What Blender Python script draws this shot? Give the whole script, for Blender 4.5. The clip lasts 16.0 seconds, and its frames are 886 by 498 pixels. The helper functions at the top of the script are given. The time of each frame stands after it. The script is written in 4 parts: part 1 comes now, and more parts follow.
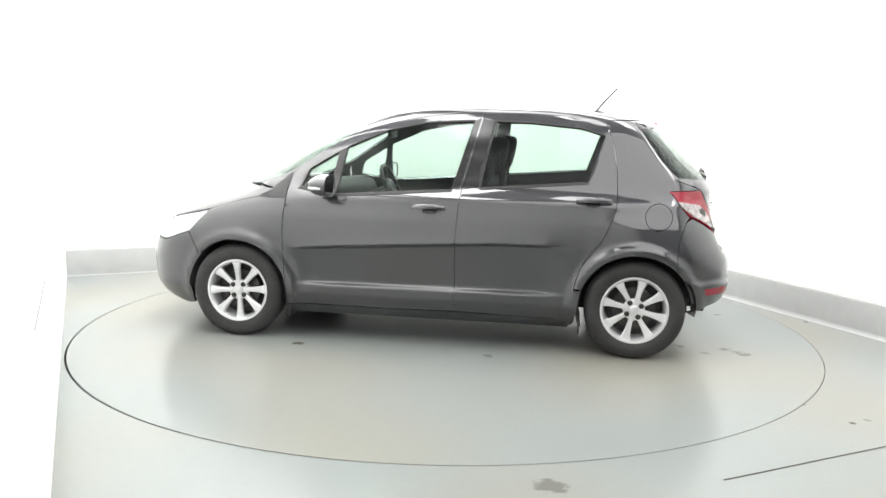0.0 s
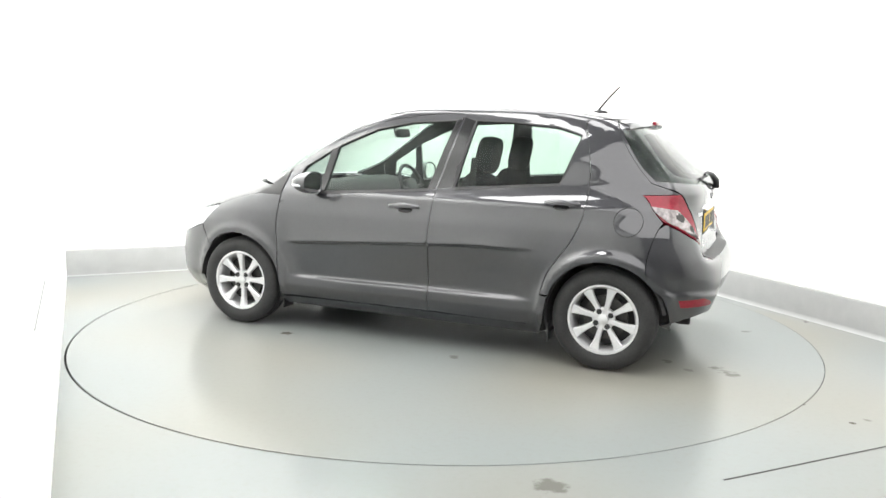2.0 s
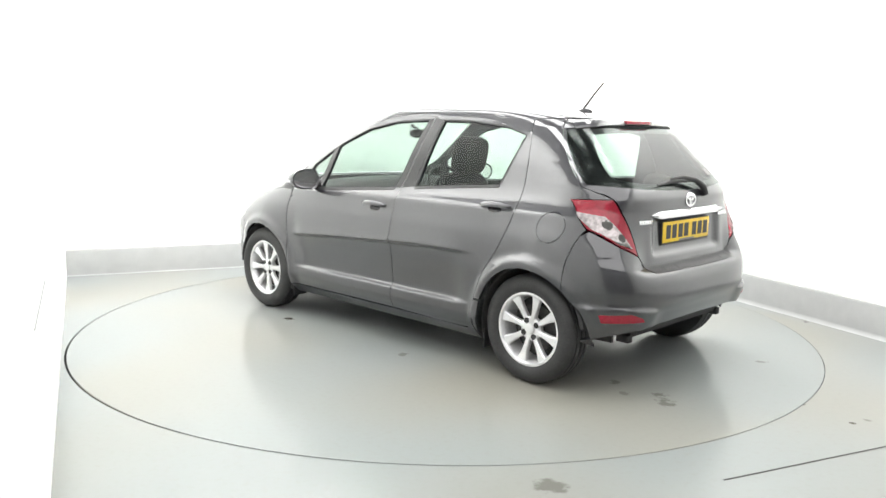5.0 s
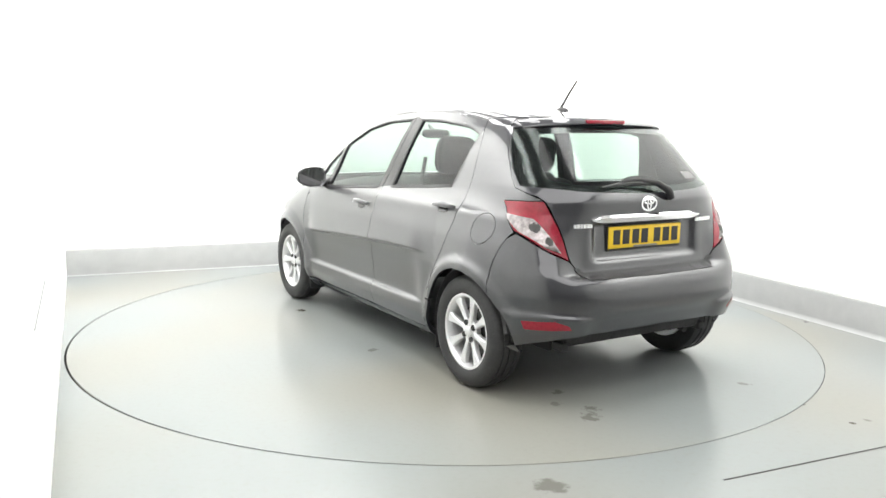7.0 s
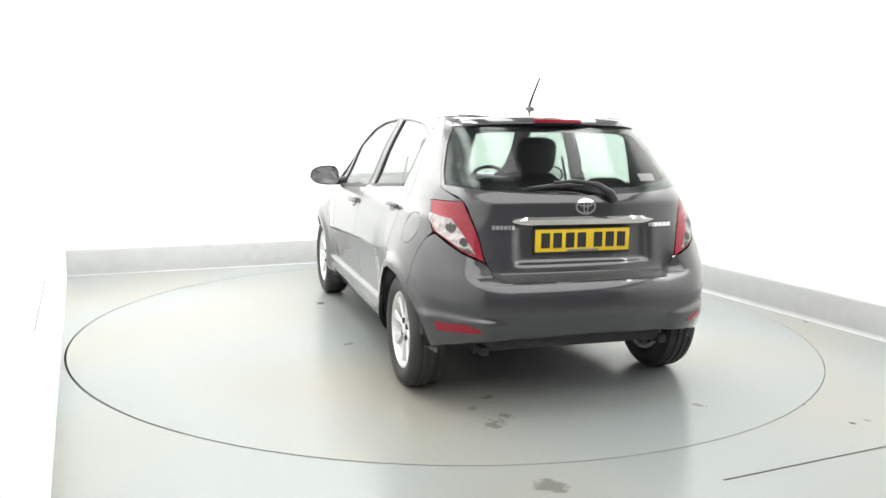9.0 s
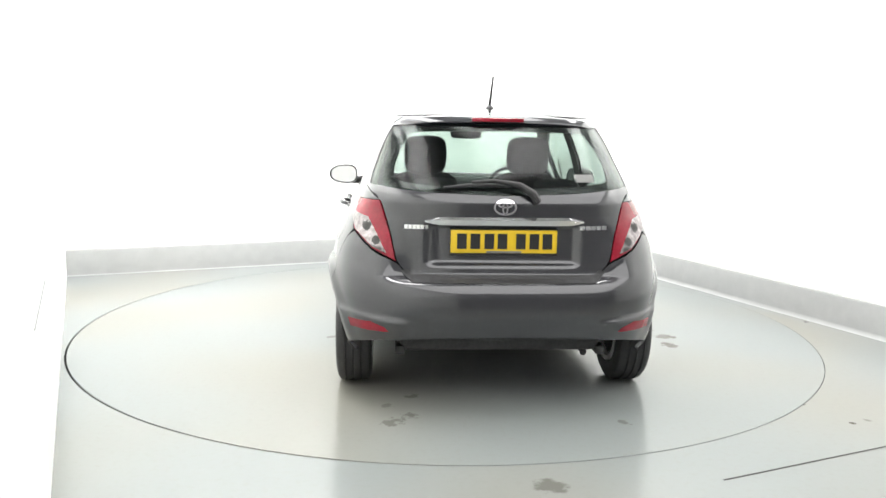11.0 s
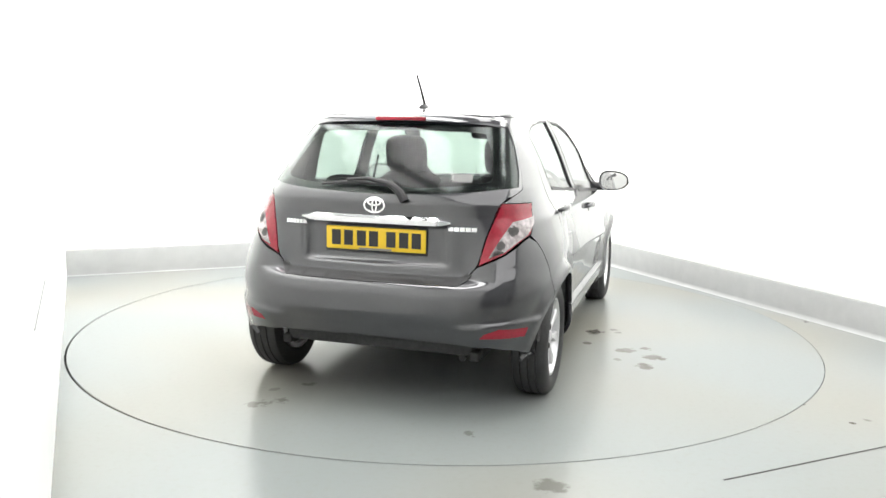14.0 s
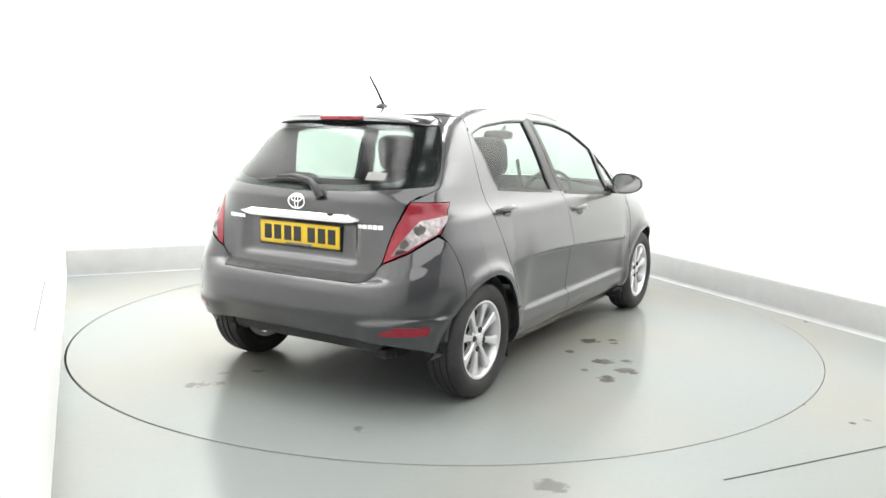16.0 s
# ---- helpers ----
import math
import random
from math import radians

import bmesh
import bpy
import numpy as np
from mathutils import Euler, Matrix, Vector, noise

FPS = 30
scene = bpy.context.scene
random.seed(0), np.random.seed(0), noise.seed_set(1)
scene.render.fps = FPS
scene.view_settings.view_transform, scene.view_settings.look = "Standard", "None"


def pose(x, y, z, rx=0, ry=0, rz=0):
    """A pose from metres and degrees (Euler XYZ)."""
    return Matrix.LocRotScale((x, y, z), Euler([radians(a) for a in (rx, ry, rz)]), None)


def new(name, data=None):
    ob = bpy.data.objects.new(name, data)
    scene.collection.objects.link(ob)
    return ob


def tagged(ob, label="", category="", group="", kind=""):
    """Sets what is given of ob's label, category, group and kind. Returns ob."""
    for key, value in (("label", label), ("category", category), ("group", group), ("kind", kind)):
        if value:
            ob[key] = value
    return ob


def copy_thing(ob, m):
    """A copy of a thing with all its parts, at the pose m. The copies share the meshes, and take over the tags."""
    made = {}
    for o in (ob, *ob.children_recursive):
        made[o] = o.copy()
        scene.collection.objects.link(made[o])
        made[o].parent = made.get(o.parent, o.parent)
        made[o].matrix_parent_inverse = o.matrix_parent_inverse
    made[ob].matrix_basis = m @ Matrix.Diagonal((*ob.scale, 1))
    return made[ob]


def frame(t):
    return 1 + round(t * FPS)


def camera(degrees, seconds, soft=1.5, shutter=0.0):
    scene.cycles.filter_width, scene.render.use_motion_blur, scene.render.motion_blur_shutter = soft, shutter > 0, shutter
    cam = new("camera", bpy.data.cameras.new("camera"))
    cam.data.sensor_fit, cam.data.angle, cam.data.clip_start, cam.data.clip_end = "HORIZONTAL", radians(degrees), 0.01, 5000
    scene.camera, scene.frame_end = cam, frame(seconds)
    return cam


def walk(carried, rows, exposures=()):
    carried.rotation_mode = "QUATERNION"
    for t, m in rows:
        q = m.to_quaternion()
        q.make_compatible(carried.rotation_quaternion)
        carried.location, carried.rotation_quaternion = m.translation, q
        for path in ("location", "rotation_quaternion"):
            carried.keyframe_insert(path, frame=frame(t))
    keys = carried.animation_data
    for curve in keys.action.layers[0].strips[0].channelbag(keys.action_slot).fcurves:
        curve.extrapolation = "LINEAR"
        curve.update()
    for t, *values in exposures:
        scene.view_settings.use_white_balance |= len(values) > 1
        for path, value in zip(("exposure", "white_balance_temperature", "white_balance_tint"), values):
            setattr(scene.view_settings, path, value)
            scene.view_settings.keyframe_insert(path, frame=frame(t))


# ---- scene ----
cam = camera(57.2, 16.0, soft=1.5)
EYE = Matrix.Translation((0.0, -5.594, 1.381)) @ pose(0, 0, 0, 90 - 8.70, 0, 0.26) @ pose(0, 0, 0, 0, 0, 0.95)
walk(cam, [(0.0, EYE), (16.0, EYE)])

# ---- light ----
# the room is turned against the camera: e1 runs along its back wall, e2 away from the camera
TURN = 24.3
ROOM = pose(0, 0, 0, 0, 0, TURN)
LEFT, RIGHT, BACK, FRONT, CEIL = -2.46, 2.56, 2.70, -7.2, 3.7

world = bpy.data.worlds.new("world")
world.use_nodes = True
world.node_tree.nodes["Background"].inputs[0].default_value = (0.9, 0.95, 1.0, 1)
world.node_tree.nodes["Background"].inputs[1].default_value = 0.1
scene.world = world


def lamp(name, x, y, z, sx, sy, watts, tilt=0, spin=0, colour=(1, 0.988, 0.985)):
    d = bpy.data.lights.new(name, "AREA")
    d.shape, d.size, d.size_y, d.energy, d.color = "RECTANGLE", sx, sy, watts, colour
    ob = new(name, d)
    ob.matrix_world = ROOM @ pose(x, y, z, tilt, 0, 0) @ pose(0, 0, 0, 0, spin, 0)
    return ob


lamp("strip_light_middle", 0.05, 0.2, 3.62, 0.7, 4.4, 66)
lamp("strip_light_left", -1.3, 0.1, 3.62, 0.5, 4.2, 66)
lamp("strip_light_right", 1.4, 0.1, 3.62, 0.5, 4.2, 66)
lamp("ceiling_light_back", 0.05, 1.9, 3.5, 4.4, 1.2, 195, 52)
lamp("ceiling_light_right", 1.9, -0.9, 3.5, 1.2, 4.8, 158, 0, -56)
lamp("ceiling_light_left", -1.85, 0.1, 3.5, 1.2, 3.4, 122, 0, 56)
# unseen broad fill light, added on the camera side to brighten tail and floor
lamp("front_fill_light", 0.0, -4.7, 3.66, 4.6, 4.4, 140)
scene.view_settings.exposure = 0.06


# ---- materials ----
def nodes_of(name):
    m = bpy.data.materials.new(name)
    m.use_nodes = True
    t = m.node_tree
    return m, t, t.nodes["Principled BSDF"]


def link(t, a, b):
    t.links.new(a, b)


def node(t, kind, **values):
    n = t.nodes.new(kind)
    for k, v in values.items():
        n.inputs[k.replace("_", " ")].default_value = v
    return n


def ramp(t, source, stops):
    r = t.nodes.new("ShaderNodeValToRGB")
    e = r.color_ramp.elements
    while len(e) < len(stops):
        e.new(0.5)
    for el, (p, c) in zip(e, stops):
        el.position, el.color = p, (c if len(c) == 4 else (*c, 1))
    r.color_ramp.interpolation = "EASE"
    link(t, source, r.inputs[0])
    return r


def mixc(t, fac, a, b):
    m = t.nodes.new("ShaderNodeMix")
    m.data_type = "RGBA"
    for s, v in ((0, fac), (6, a), (7, b)):
        if hasattr(v, "is_linked"):
            link(t, v, m.inputs[s])
        else:
            m.inputs[s].default_value = v if s == 0 else (*v, 1)
    return m.outputs[2]


def simple(name, colour, rough=0.5, metal=0.0, grain=40.0, vary=0.12, bump=0.0, coat=0.0, spec=0.5):
    """A plain material with a little grain in its colour, gloss and relief."""
    m, t, b = nodes_of(name)
    co = t.nodes.new("ShaderNodeTexCoord")
    n1 = node(t, "ShaderNodeTexNoise", Scale=grain, Detail=4.0)
    n2 = node(t, "ShaderNodeTexNoise", Scale=grain * 0.09, Detail=3.0)
    for n in (n1, n2):
        link(t, co.outputs["Object"], n.inputs["Vector"])
    ad = t.nodes.new("ShaderNodeMath")
    ad.operation = "ADD"
    link(t, n1.outputs[0], ad.inputs[0]), link(t, n2.outputs[0], ad.inputs[1])
    lo, hi = [c * (1 - vary) for c in colour], [min(1, c * (1 + vary)) for c in colour]
    r = ramp(t, ad.outputs[0], [(0.3, lo), (0.75, hi)])
    ad.inputs[1].default_value = 0.5
    half = t.nodes.new("ShaderNodeMath")
    half.operation = "MULTIPLY"
    half.inputs[1].default_value = 0.5
    link(t, ad.outputs[0], half.inputs[0]), link(t, half.outputs[0], r.inputs[0])
    link(t, r.outputs[0], b.inputs["Base Color"])
    b.inputs["Roughness"].default_value, b.inputs["Metallic"].default_value = rough, metal
    b.inputs["Specular IOR Level"].default_value = spec
    b.inputs["Coat Weight"].default_value, b.inputs["Coat Roughness"].default_value = coat, 0.04
    if bump:
        bp = node(t, "ShaderNodeBump", Strength=bump, Distance=0.004)
        link(t, n1.outputs[0], bp.inputs["Height"]), link(t, bp.outputs[0], b.inputs["Normal"])
    return m


def glass(name, tint, alpha_rough=0.0):
    """Thin car glass: mostly clear, with a mirror coat that grows towards grazing angles."""
    m, t, b = nodes_of(name)
    out = t.nodes["Material Output"]
    tr = t.nodes.new("ShaderNodeBsdfTransparent")
    tr.inputs[0].default_value = (*tint, 1)
    gl = t.nodes.new("ShaderNodeBsdfGlossy")
    gl.inputs["Roughness"].default_value = 0.14
    lw = node(t, "ShaderNodeLayerWeight", Blend=0.5)
    pw = t.nodes.new("ShaderNodeMath")
    pw.operation, pw.inputs[1].default_value = "POWER", 4.0
    fr = t.nodes.new("ShaderNodeMath")
    fr.operation, fr.inputs[1].default_value, fr.inputs[2].default_value = "MULTIPLY_ADD", 0.9, 0.02
    link(t, lw.outputs["Facing"], pw.inputs[0]), link(t, pw.outputs[0], fr.inputs[0])
    mx = t.nodes.new("ShaderNodeMixShader")
    link(t, fr.outputs[0], mx.inputs[0]), link(t, tr.outputs[0], mx.inputs[1]), link(t, gl.outputs[0], mx.inputs[2])
    link(t, mx.outputs[0], out.inputs[0])
    return m


def floor_paint(name, spots):
    """Worn pale grey-green floor paint with tan dirt, scuffs and stains (x, y, reach) of their own."""
    m, t, b = nodes_of(name)
    co = t.nodes.new("ShaderNodeTexCoord").outputs["Object"]
    big = node(t, "ShaderNodeTexNoise", Scale=0.7, Detail=0.0, Roughness=0.5)
    fine = node(t, "ShaderNodeTexNoise", Scale=35.0, Detail=5.0)
    mid = node(t, "ShaderNodeTexNoise", Scale=3.5, Detail=3.0, Roughness=0.5)
    for n in (big, fine, mid):
        link(t, co, n.inputs["Vector"])
    base = ramp(t, big.outputs[0], [(0.1, (0.250, 0.270, 0.266)), (0.9, (0.268, 0.282, 0.275))])
    tan = t.nodes.new("ShaderNodeMapRange")
    tan.interpolation_type = "SMOOTHSTEP"
    for k, v in (("From Min", 0.32), ("From Max", 0.80), ("To Min", 0.0), ("To Max", 0.62)):
        tan.inputs[k].default_value = v
    link(t, big.outputs[0], tan.inputs["Value"])
    col = mixc(t, tan.outputs[0], base.outputs[0], (0.276, 0.256, 0.204))
    scuff = ramp(t, fine.outputs[0], [(0.45, (0, 0, 0)), (0.85, (0.22, 0.22, 0.22))])
    col = mixc(t, scuff.outputs[0], col, (0.23, 0.225, 0.198))
    for x, y, reach, dark in spots:
        d = t.nodes.new("ShaderNodeVectorMath")
        d.operation = "DISTANCE"
        link(t, co, d.inputs[0])
        d.inputs[1].default_value = (x, y, 0)
        sc = t.nodes.new("ShaderNodeMapRange")
        sc.inputs["From Min"].default_value, sc.inputs["From Max"].default_value = 0.0, reach
        sc.inputs["To Min"].default_value, sc.inputs["To Max"].default_value = 0.42, -0.25
        link(t, d.outputs["Value"], sc.inputs["Value"])
        patch = node(t, "ShaderNodeTexNoise", Scale=min(22.0, 3.2 / reach), Detail=6.0, Roughness=0.6)
        link(t, co, patch.inputs["Vector"])
        ad = t.nodes.new("ShaderNodeMath")
        ad.operation = "ADD"
        link(t, sc.outputs[0], ad.inputs[0]), link(t, patch.outputs[0], ad.inputs[1])
        sc.inputs["To Max"].default_value = -0.6
        k = ramp(t, ad.outputs[0], [(0.62, (0, 0, 0)), (0.78, (dark, dark, dark))])
        col = mixc(t, k.outputs[0], col, (0.09, 0.085, 0.068))
    link(t, col, b.inputs["Base Color"])
    b.inputs["Roughness"].default_value, b.inputs["Specular IOR Level"].default_value = 0.2, 0.22
    bp = node(t, "ShaderNodeBump", Strength=0.04, Distance=0.002)
    link(t, fine.outputs[0], bp.inputs["Height"]), link(t, bp.outputs[0], b.inputs["Normal"])
    return m


PAINT = simple("dark_grey_metallic_paint", (0.0190, 0.0197, 0.0245), 0.34, 0.35, 420.0, 0.07, 0.0, 1.0)
PAINT.node_tree.nodes["Principled BSDF"].inputs["Coat IOR"].default_value = 1.85
WALL = simple("white_wall_paint", (0.86, 0.87, 0.85), 0.6, 0, 3.0, 0.02, 0.05)
CEILING = simple("grey_ceiling", (0.2, 0.2, 0.2), 0.7, 0, 3.0, 0.03)
DARK_WALL = simple("flat_dark_grey", (0.22, 0.22, 0.225), 0.6, 0, 3.0, 0.1)
UPSTAND = simple("scuffed_cove_paint", (0.375, 0.382, 0.373), 0.8, 0, 9.0, 0.07, 0.05)
FLOOR = floor_paint("worn_floor_paint", [(0.42, -2.62, 0.28, 0.6), (2.64, 0.213, 0.07, 0.9), (1.953, -1.858, 0.07, 0.95), (1.828, -1.602, 0.07, 0.8), (2.05, -1.82, 0.07, 0.5), (2.2, 0.95, 0.098, 0.5)])
DISC = floor_paint("worn_turntable_paint", [(0.82, 0.75, 0.154, 0.938), (0.13, -1.03, 0.224, 0.95), (0.22, -1.15, 0.126, 0.75), (-0.28, -1.28, 0.21, 0.75), (-0.38, -1.45, 0.238, 0.75), (-0.61, -1.40, 0.196, 0.812), (-1.94, 0.38, 0.182, 0.55), (-1.86, 0.29, 0.168, 0.55), (-1.71, 0.40, 0.14, 0.40), (0.09, -1.03, 0.17, 0.95), (0.15, -1.18, 0.10, 0.80), (-0.19, -1.02, 0.13, 0.80), (-0.30, -1.25, 0.16, 0.85), (-0.20, -1.39, 0.14, 0.75), (-0.57, -1.40, 0.15, 0.90), (-0.40, -1.49, 0.12, 0.75), (-0.51, -1.24, 0.10, 0.60), (-0.39, 0.77, 0.126, 0.5), (-1.57, 0.28, 0.126, 0.5), (-1.96, -0.72, 0.112, 0.5)])
GROOVE = simple("groove_dirt", (0.05, 0.05, 0.045), 0.8, 0, 30.0, 0.3)
RUBBER = simple("tyre_rubber", (0.030, 0.030, 0.0305), 0.6, 0, 90.0, 0.25, 0.15)
BLACK = simple("black_plastic", (0.02, 0.02, 0.021), 0.45, 0, 120.0, 0.2, 0.08)
GLOSSBLACK = simple("black_pillar_film", (0.012, 0.012, 0.013), 0.16, 0, 60.0, 0.1)
UNDER = simple("underbody_coating", (0.04, 0.04, 0.04), 0.8, 0, 50.0, 0.3)
ALLOY = simple("silver_alloy", (0.78, 0.78, 0.79), 0.33, 0.55, 90.0, 0.05, 0, 0.5)
CHROME = simple("chrome", (0.85, 0.85, 0.86), 0.08, 1.0, 60.0, 0.03)
STEEL = simple("brake_steel", (0.09, 0.088, 0.085), 0.45, 0.8, 60.0, 0.25)
REDLENS = simple("red_lens", (0.27, 0.005, 0.020), 0.2, 0, 70.0, 0.2, 0, 0.35)
CLEARLENS = simple("clear_lens", (0.40, 0.36, 0.36), 0.18, 0.3, 45.0, 0.6, 0, 0.35)
HEADLENS = simple("headlight_lens", (0.66, 0.68, 0.70), 0.1, 0.3, 30.0, 0.25, 0, 1.0)
YELLOW = simple("plate_yellow", (0.80, 0.54, 0.02), 0.4, 0, 60.0, 0.04)
CLOTH = simple("charcoal_seat_cloth", (0.015, 0.015, 0.016), 0.9, 0, 160.0, 0.3, 0.3)
TRIM = simple("dark_interior_trim", (0.05, 0.05, 0.052), 0.7, 0, 90.0, 0.2, 0.1)
HEADLINER = simple("grey_headliner", (0.36, 0.36, 0.35), 0.9, 0, 90.0, 0.08)
PAPER = simple("white_sticker", (0.2, 0.2, 0.195), 0.5, 0, 60.0, 0.05)
MIRROR = simple("mirror_silver", (0.9, 0.9, 0.9), 0.02, 1.0, 20.0, 0.01)
CLEAR, _t, _b = nodes_of("clear_back_of_glass")
_c = _t.nodes.new("ShaderNodeBsdfTransparent")
link(_t, _c.outputs[0], _t.nodes["Material Output"].inputs[0])
SIDEGLASS = glass("tinted_side_glass", (0.62, 0.71, 0.665))
REARGLASS = glass("tinted_rear_glass", (0.58, 0.65, 0.62))


# ---- mesh helpers ----
def finish(me, mats, smooth=True):
    for m in mats if isinstance(mats, (list, tuple)) else [mats]:
        me.materials.append(m)
    if smooth:
        me.polygons.foreach_set("use_smooth", [True] * len(me.polygons))
    return me


def part(name, bm, material, parent=None, label="", smooth=True, sharp=35):
    me = bpy.data.meshes.new(name)
    bmesh.ops.recalc_face_normals(bm, faces=bm.faces)
    bm.to_mesh(me)
    bm.free()
    finish(me, material, smooth)
    if smooth:
        me.set_sharp_from_angle(angle=radians(sharp))
    ob = new(name, me)
    ob.parent = parent
    return tagged(ob, label) if label else ob


def box(x0, x1, y0, y1, z0, z1, bevel=0.0, seg=2, bm=None, m=None):
    bm = bm or bmesh.new()
    out = bmesh.ops.create_cube(bm, size=1)
    v = out["verts"]
    bmesh.ops.scale(bm, vec=(x1 - x0, y1 - y0, z1 - z0), verts=v)
    bmesh.ops.translate(bm, vec=((x0 + x1) / 2, (y0 + y1) / 2, (z0 + z1) / 2), verts=v)
    if bevel:
        es = list({e for w in v for e in w.link_edges})
        r = bmesh.ops.bevel(bm, geom=es, offset=bevel, segments=seg, affect="EDGES", profile=0.5)
        v = list({w for f in r["faces"] for w in f.verts} | {w for w in v if w.is_valid})
    if m is not None:
        bmesh.ops.transform(bm, matrix=m, verts=[w for w in v if w.is_valid])
    return bm


def revolve(profile, steps=48, axis="Y", bm=None):
    """A ring of a profile of (radius, height along the axis), closed into a solid loop."""
    bm = bm or bmesh.new()
    rings = []
    for r, h in profile:
        ring = []
        for i in range(steps):
            a = 2 * math.pi * i / steps
            p = (r * math.cos(a), h, r * math.sin(a)) if axis == "Y" else (r * math.cos(a), r * math.sin(a), h)
            ring.append(bm.verts.new(p))
        rings.append(ring)
    n = len(rings)
    for k in range(n):
        a, b = rings[k], rings[(k + 1) % n]
        for i in range(steps):
            j = (i + 1) % steps
            bm.faces.new((a[i], a[j], b[j], b[i]))
    return bm


def tube(points, radius, steps=8, bm=None):
    """A round bar along a line of points; radius may be one number or one for each point."""
    bm = bm or bmesh.new()
    rings = []
    for k, p in enumerate(points):
        a, b = Vector(points[max(0, k - 1)]), Vector(points[min(len(points) - 1, k + 1)])
        q = (b - a).to_track_quat("Z", "Y")
        r = radius[k] if isinstance(radius, (list, tuple)) else radius
        rings.append([bm.verts.new(Vector(p) + q @ Vector((r * math.cos(2 * math.pi * i / steps), r * math.sin(2 * math.pi * i / steps), 0))) for i in range(steps)])
    for a, b in zip(rings, rings[1:]):
        for i in range(steps):
            bm.faces.new((a[i], a[(i + 1) % steps], b[(i + 1) % steps], b[i]))
    bm.faces.new(rings[0]), bm.faces.new(rings[-1])
    return bm


def slab(corners, depth):
    """A flat plate from its corner points, with a thickness along their normal."""
    bm = bmesh.new()
    v = [bm.verts.new(c) for c in corners]
    f = bm.faces.new(v)
    f.normal_update()
    n = f.normal.copy()
    r = bmesh.ops.extrude_face_region(bm, geom=[f])
    bmesh.ops.translate(bm, vec=n * -depth, verts=[g for g in r["geom"] if isinstance(g, bmesh.types.BMVert)])
    return bm


# ---- the room ----
def room_piece(name, bm, material, label, category=""):
    ob = part(name, bm, material, None, label)
    ob.matrix_world = ROOM
    return tagged(ob, label, category, "", "structure")


R_DISC = 2.432


def build_floor():
    """The floor round the turntable: one sheet with a round opening, and the pit's rim below it."""
    bm = bmesh.new()
    n = 180
    inner = [(math.cos(2 * math.pi * i / n), math.sin(2 * math.pi * i / n)) for i in range(n)]
    x0, x1, y0, y1 = LEFT - 0.3, RIGHT + 0.3, FRONT - 0.3, BACK + 0.3
    rows = [[bm.verts.new(((R_DISC + 0.0065) * x - 0.0055, (R_DISC + 0.0065) * y - 0.001, z)) for x, y in inner] for z in (-0.06, 0.0)]
    outer = []
    for x, y in inner:
        k = min((x1 if x > 0 else x0) / x if abs(x) > 1e-6 else 1e9, (y1 if y > 0 else y0) / y if abs(y) > 1e-6 else 1e9)
        outer.append(bm.verts.new((k * x, k * y, 0)))
    rows.append(outer)
    for a, b in zip(rows, rows[1:]):
        for i in range(n):
            j = (i + 1) % n
            bm.faces.new((a[i], a[j], b[j], b[i]))
    corners = [bm.verts.new((x, y, 0)) for x, y in ((x1, y1), (x0, y1), (x0, y0), (x1, y0))]
    for c in corners:
        for i in range(n):
            j = (i + 1) % n
            a, b = outer[i].co, outer[j].co
            if abs(a.x - b.x) > 1e-5 and abs(a.y - b.y) > 1e-5 and (a - c.co).length < 1.2 and (b - c.co).length < 1.2:
                bm.faces.new((outer[i], c, outer[j]))
    ob = part("floor", bm, FLOOR, None, smooth=False)
    ob.matrix_world = Matrix()
    ob.data.transform(ROOM)
    tagged(ob, "pale grey-green painted floor with tan stains and scuffs", "floor", "", "structure")
    room_piece("pit_floor", box(-2.6, 2.6, -2.6, 2.6, -0.12, -0.062), GROOVE, "dark dirt-filled pit under the turntable", "pit")
    bm = box(-0.02, RIGHT - 0.02, -2.768, -2.76, 0.0006, 0.0016)
    room_piece("floor_joint", bm, GROOVE, "thin dark joint across the painted floor", "floor joint")


build_floor()


def cove(name, a, b, label, out, r=0.03):
    """A painted upstand along a wall from a to b: a rounded foot, an upright face and a rounded top."""
    a, b, out = Vector(a), Vector(b), Vector(out)
    prof = [(r - r * math.sin(i * math.pi / 12), r - r * math.cos(i * math.pi / 12)) for i in range(7)]
    prof += [(0.0, 0.215), (-0.006, 0.228), (-0.025, 0.235), (-0.2, 0.235), (-0.2, -0.02), (r, -0.02)]
    bm = bmesh.new()
    rows = [[bm.verts.new((p.x + out.x * d, p.y + out.y * d, z + 0.001)) for d, z in prof] for p in (a, b)]
    n = len(prof)
    for i in range(n):
        bm.faces.new((rows[0][i], rows[0][(i + 1) % n], rows[1][(i + 1) % n], rows[1][i]))
    bm.faces.new(rows[0]), bm.faces.new(list(reversed(rows[1])))
    return room_piece(name, bm, UPSTAND, label, "upstand")


cove("baseboard_back", (LEFT + 0.002, BACK, 0), (RIGHT + 0.02, BACK, 0), "low pale painted upstand set on the floor", (0, -1), 0.012)
cove("baseboard_right", (RIGHT, BACK + 0.02, 0), (RIGHT, FRONT, 0), "low pale painted upstand with scuffs, coved into the floor", (-1, 0))
room_piece("wall_back", box(LEFT - 0.3, RIGHT + 0.3, BACK + 0.02, BACK + 0.2, 0.2, CEIL), WALL, "brightly lit plain white studio wall", "wall")
room_piece("wall_right", box(RIGHT + 0.02, RIGHT + 0.2, FRONT, BACK + 0.02, 0.2, CEIL), WALL, "brightly lit plain white studio wall", "wall")
room_piece("wall_left", box(LEFT - 0.2, LEFT, FRONT, BACK + 0.01, -0.01, CEIL), WALL, "white studio wall with a faint vertical slit", "wall")
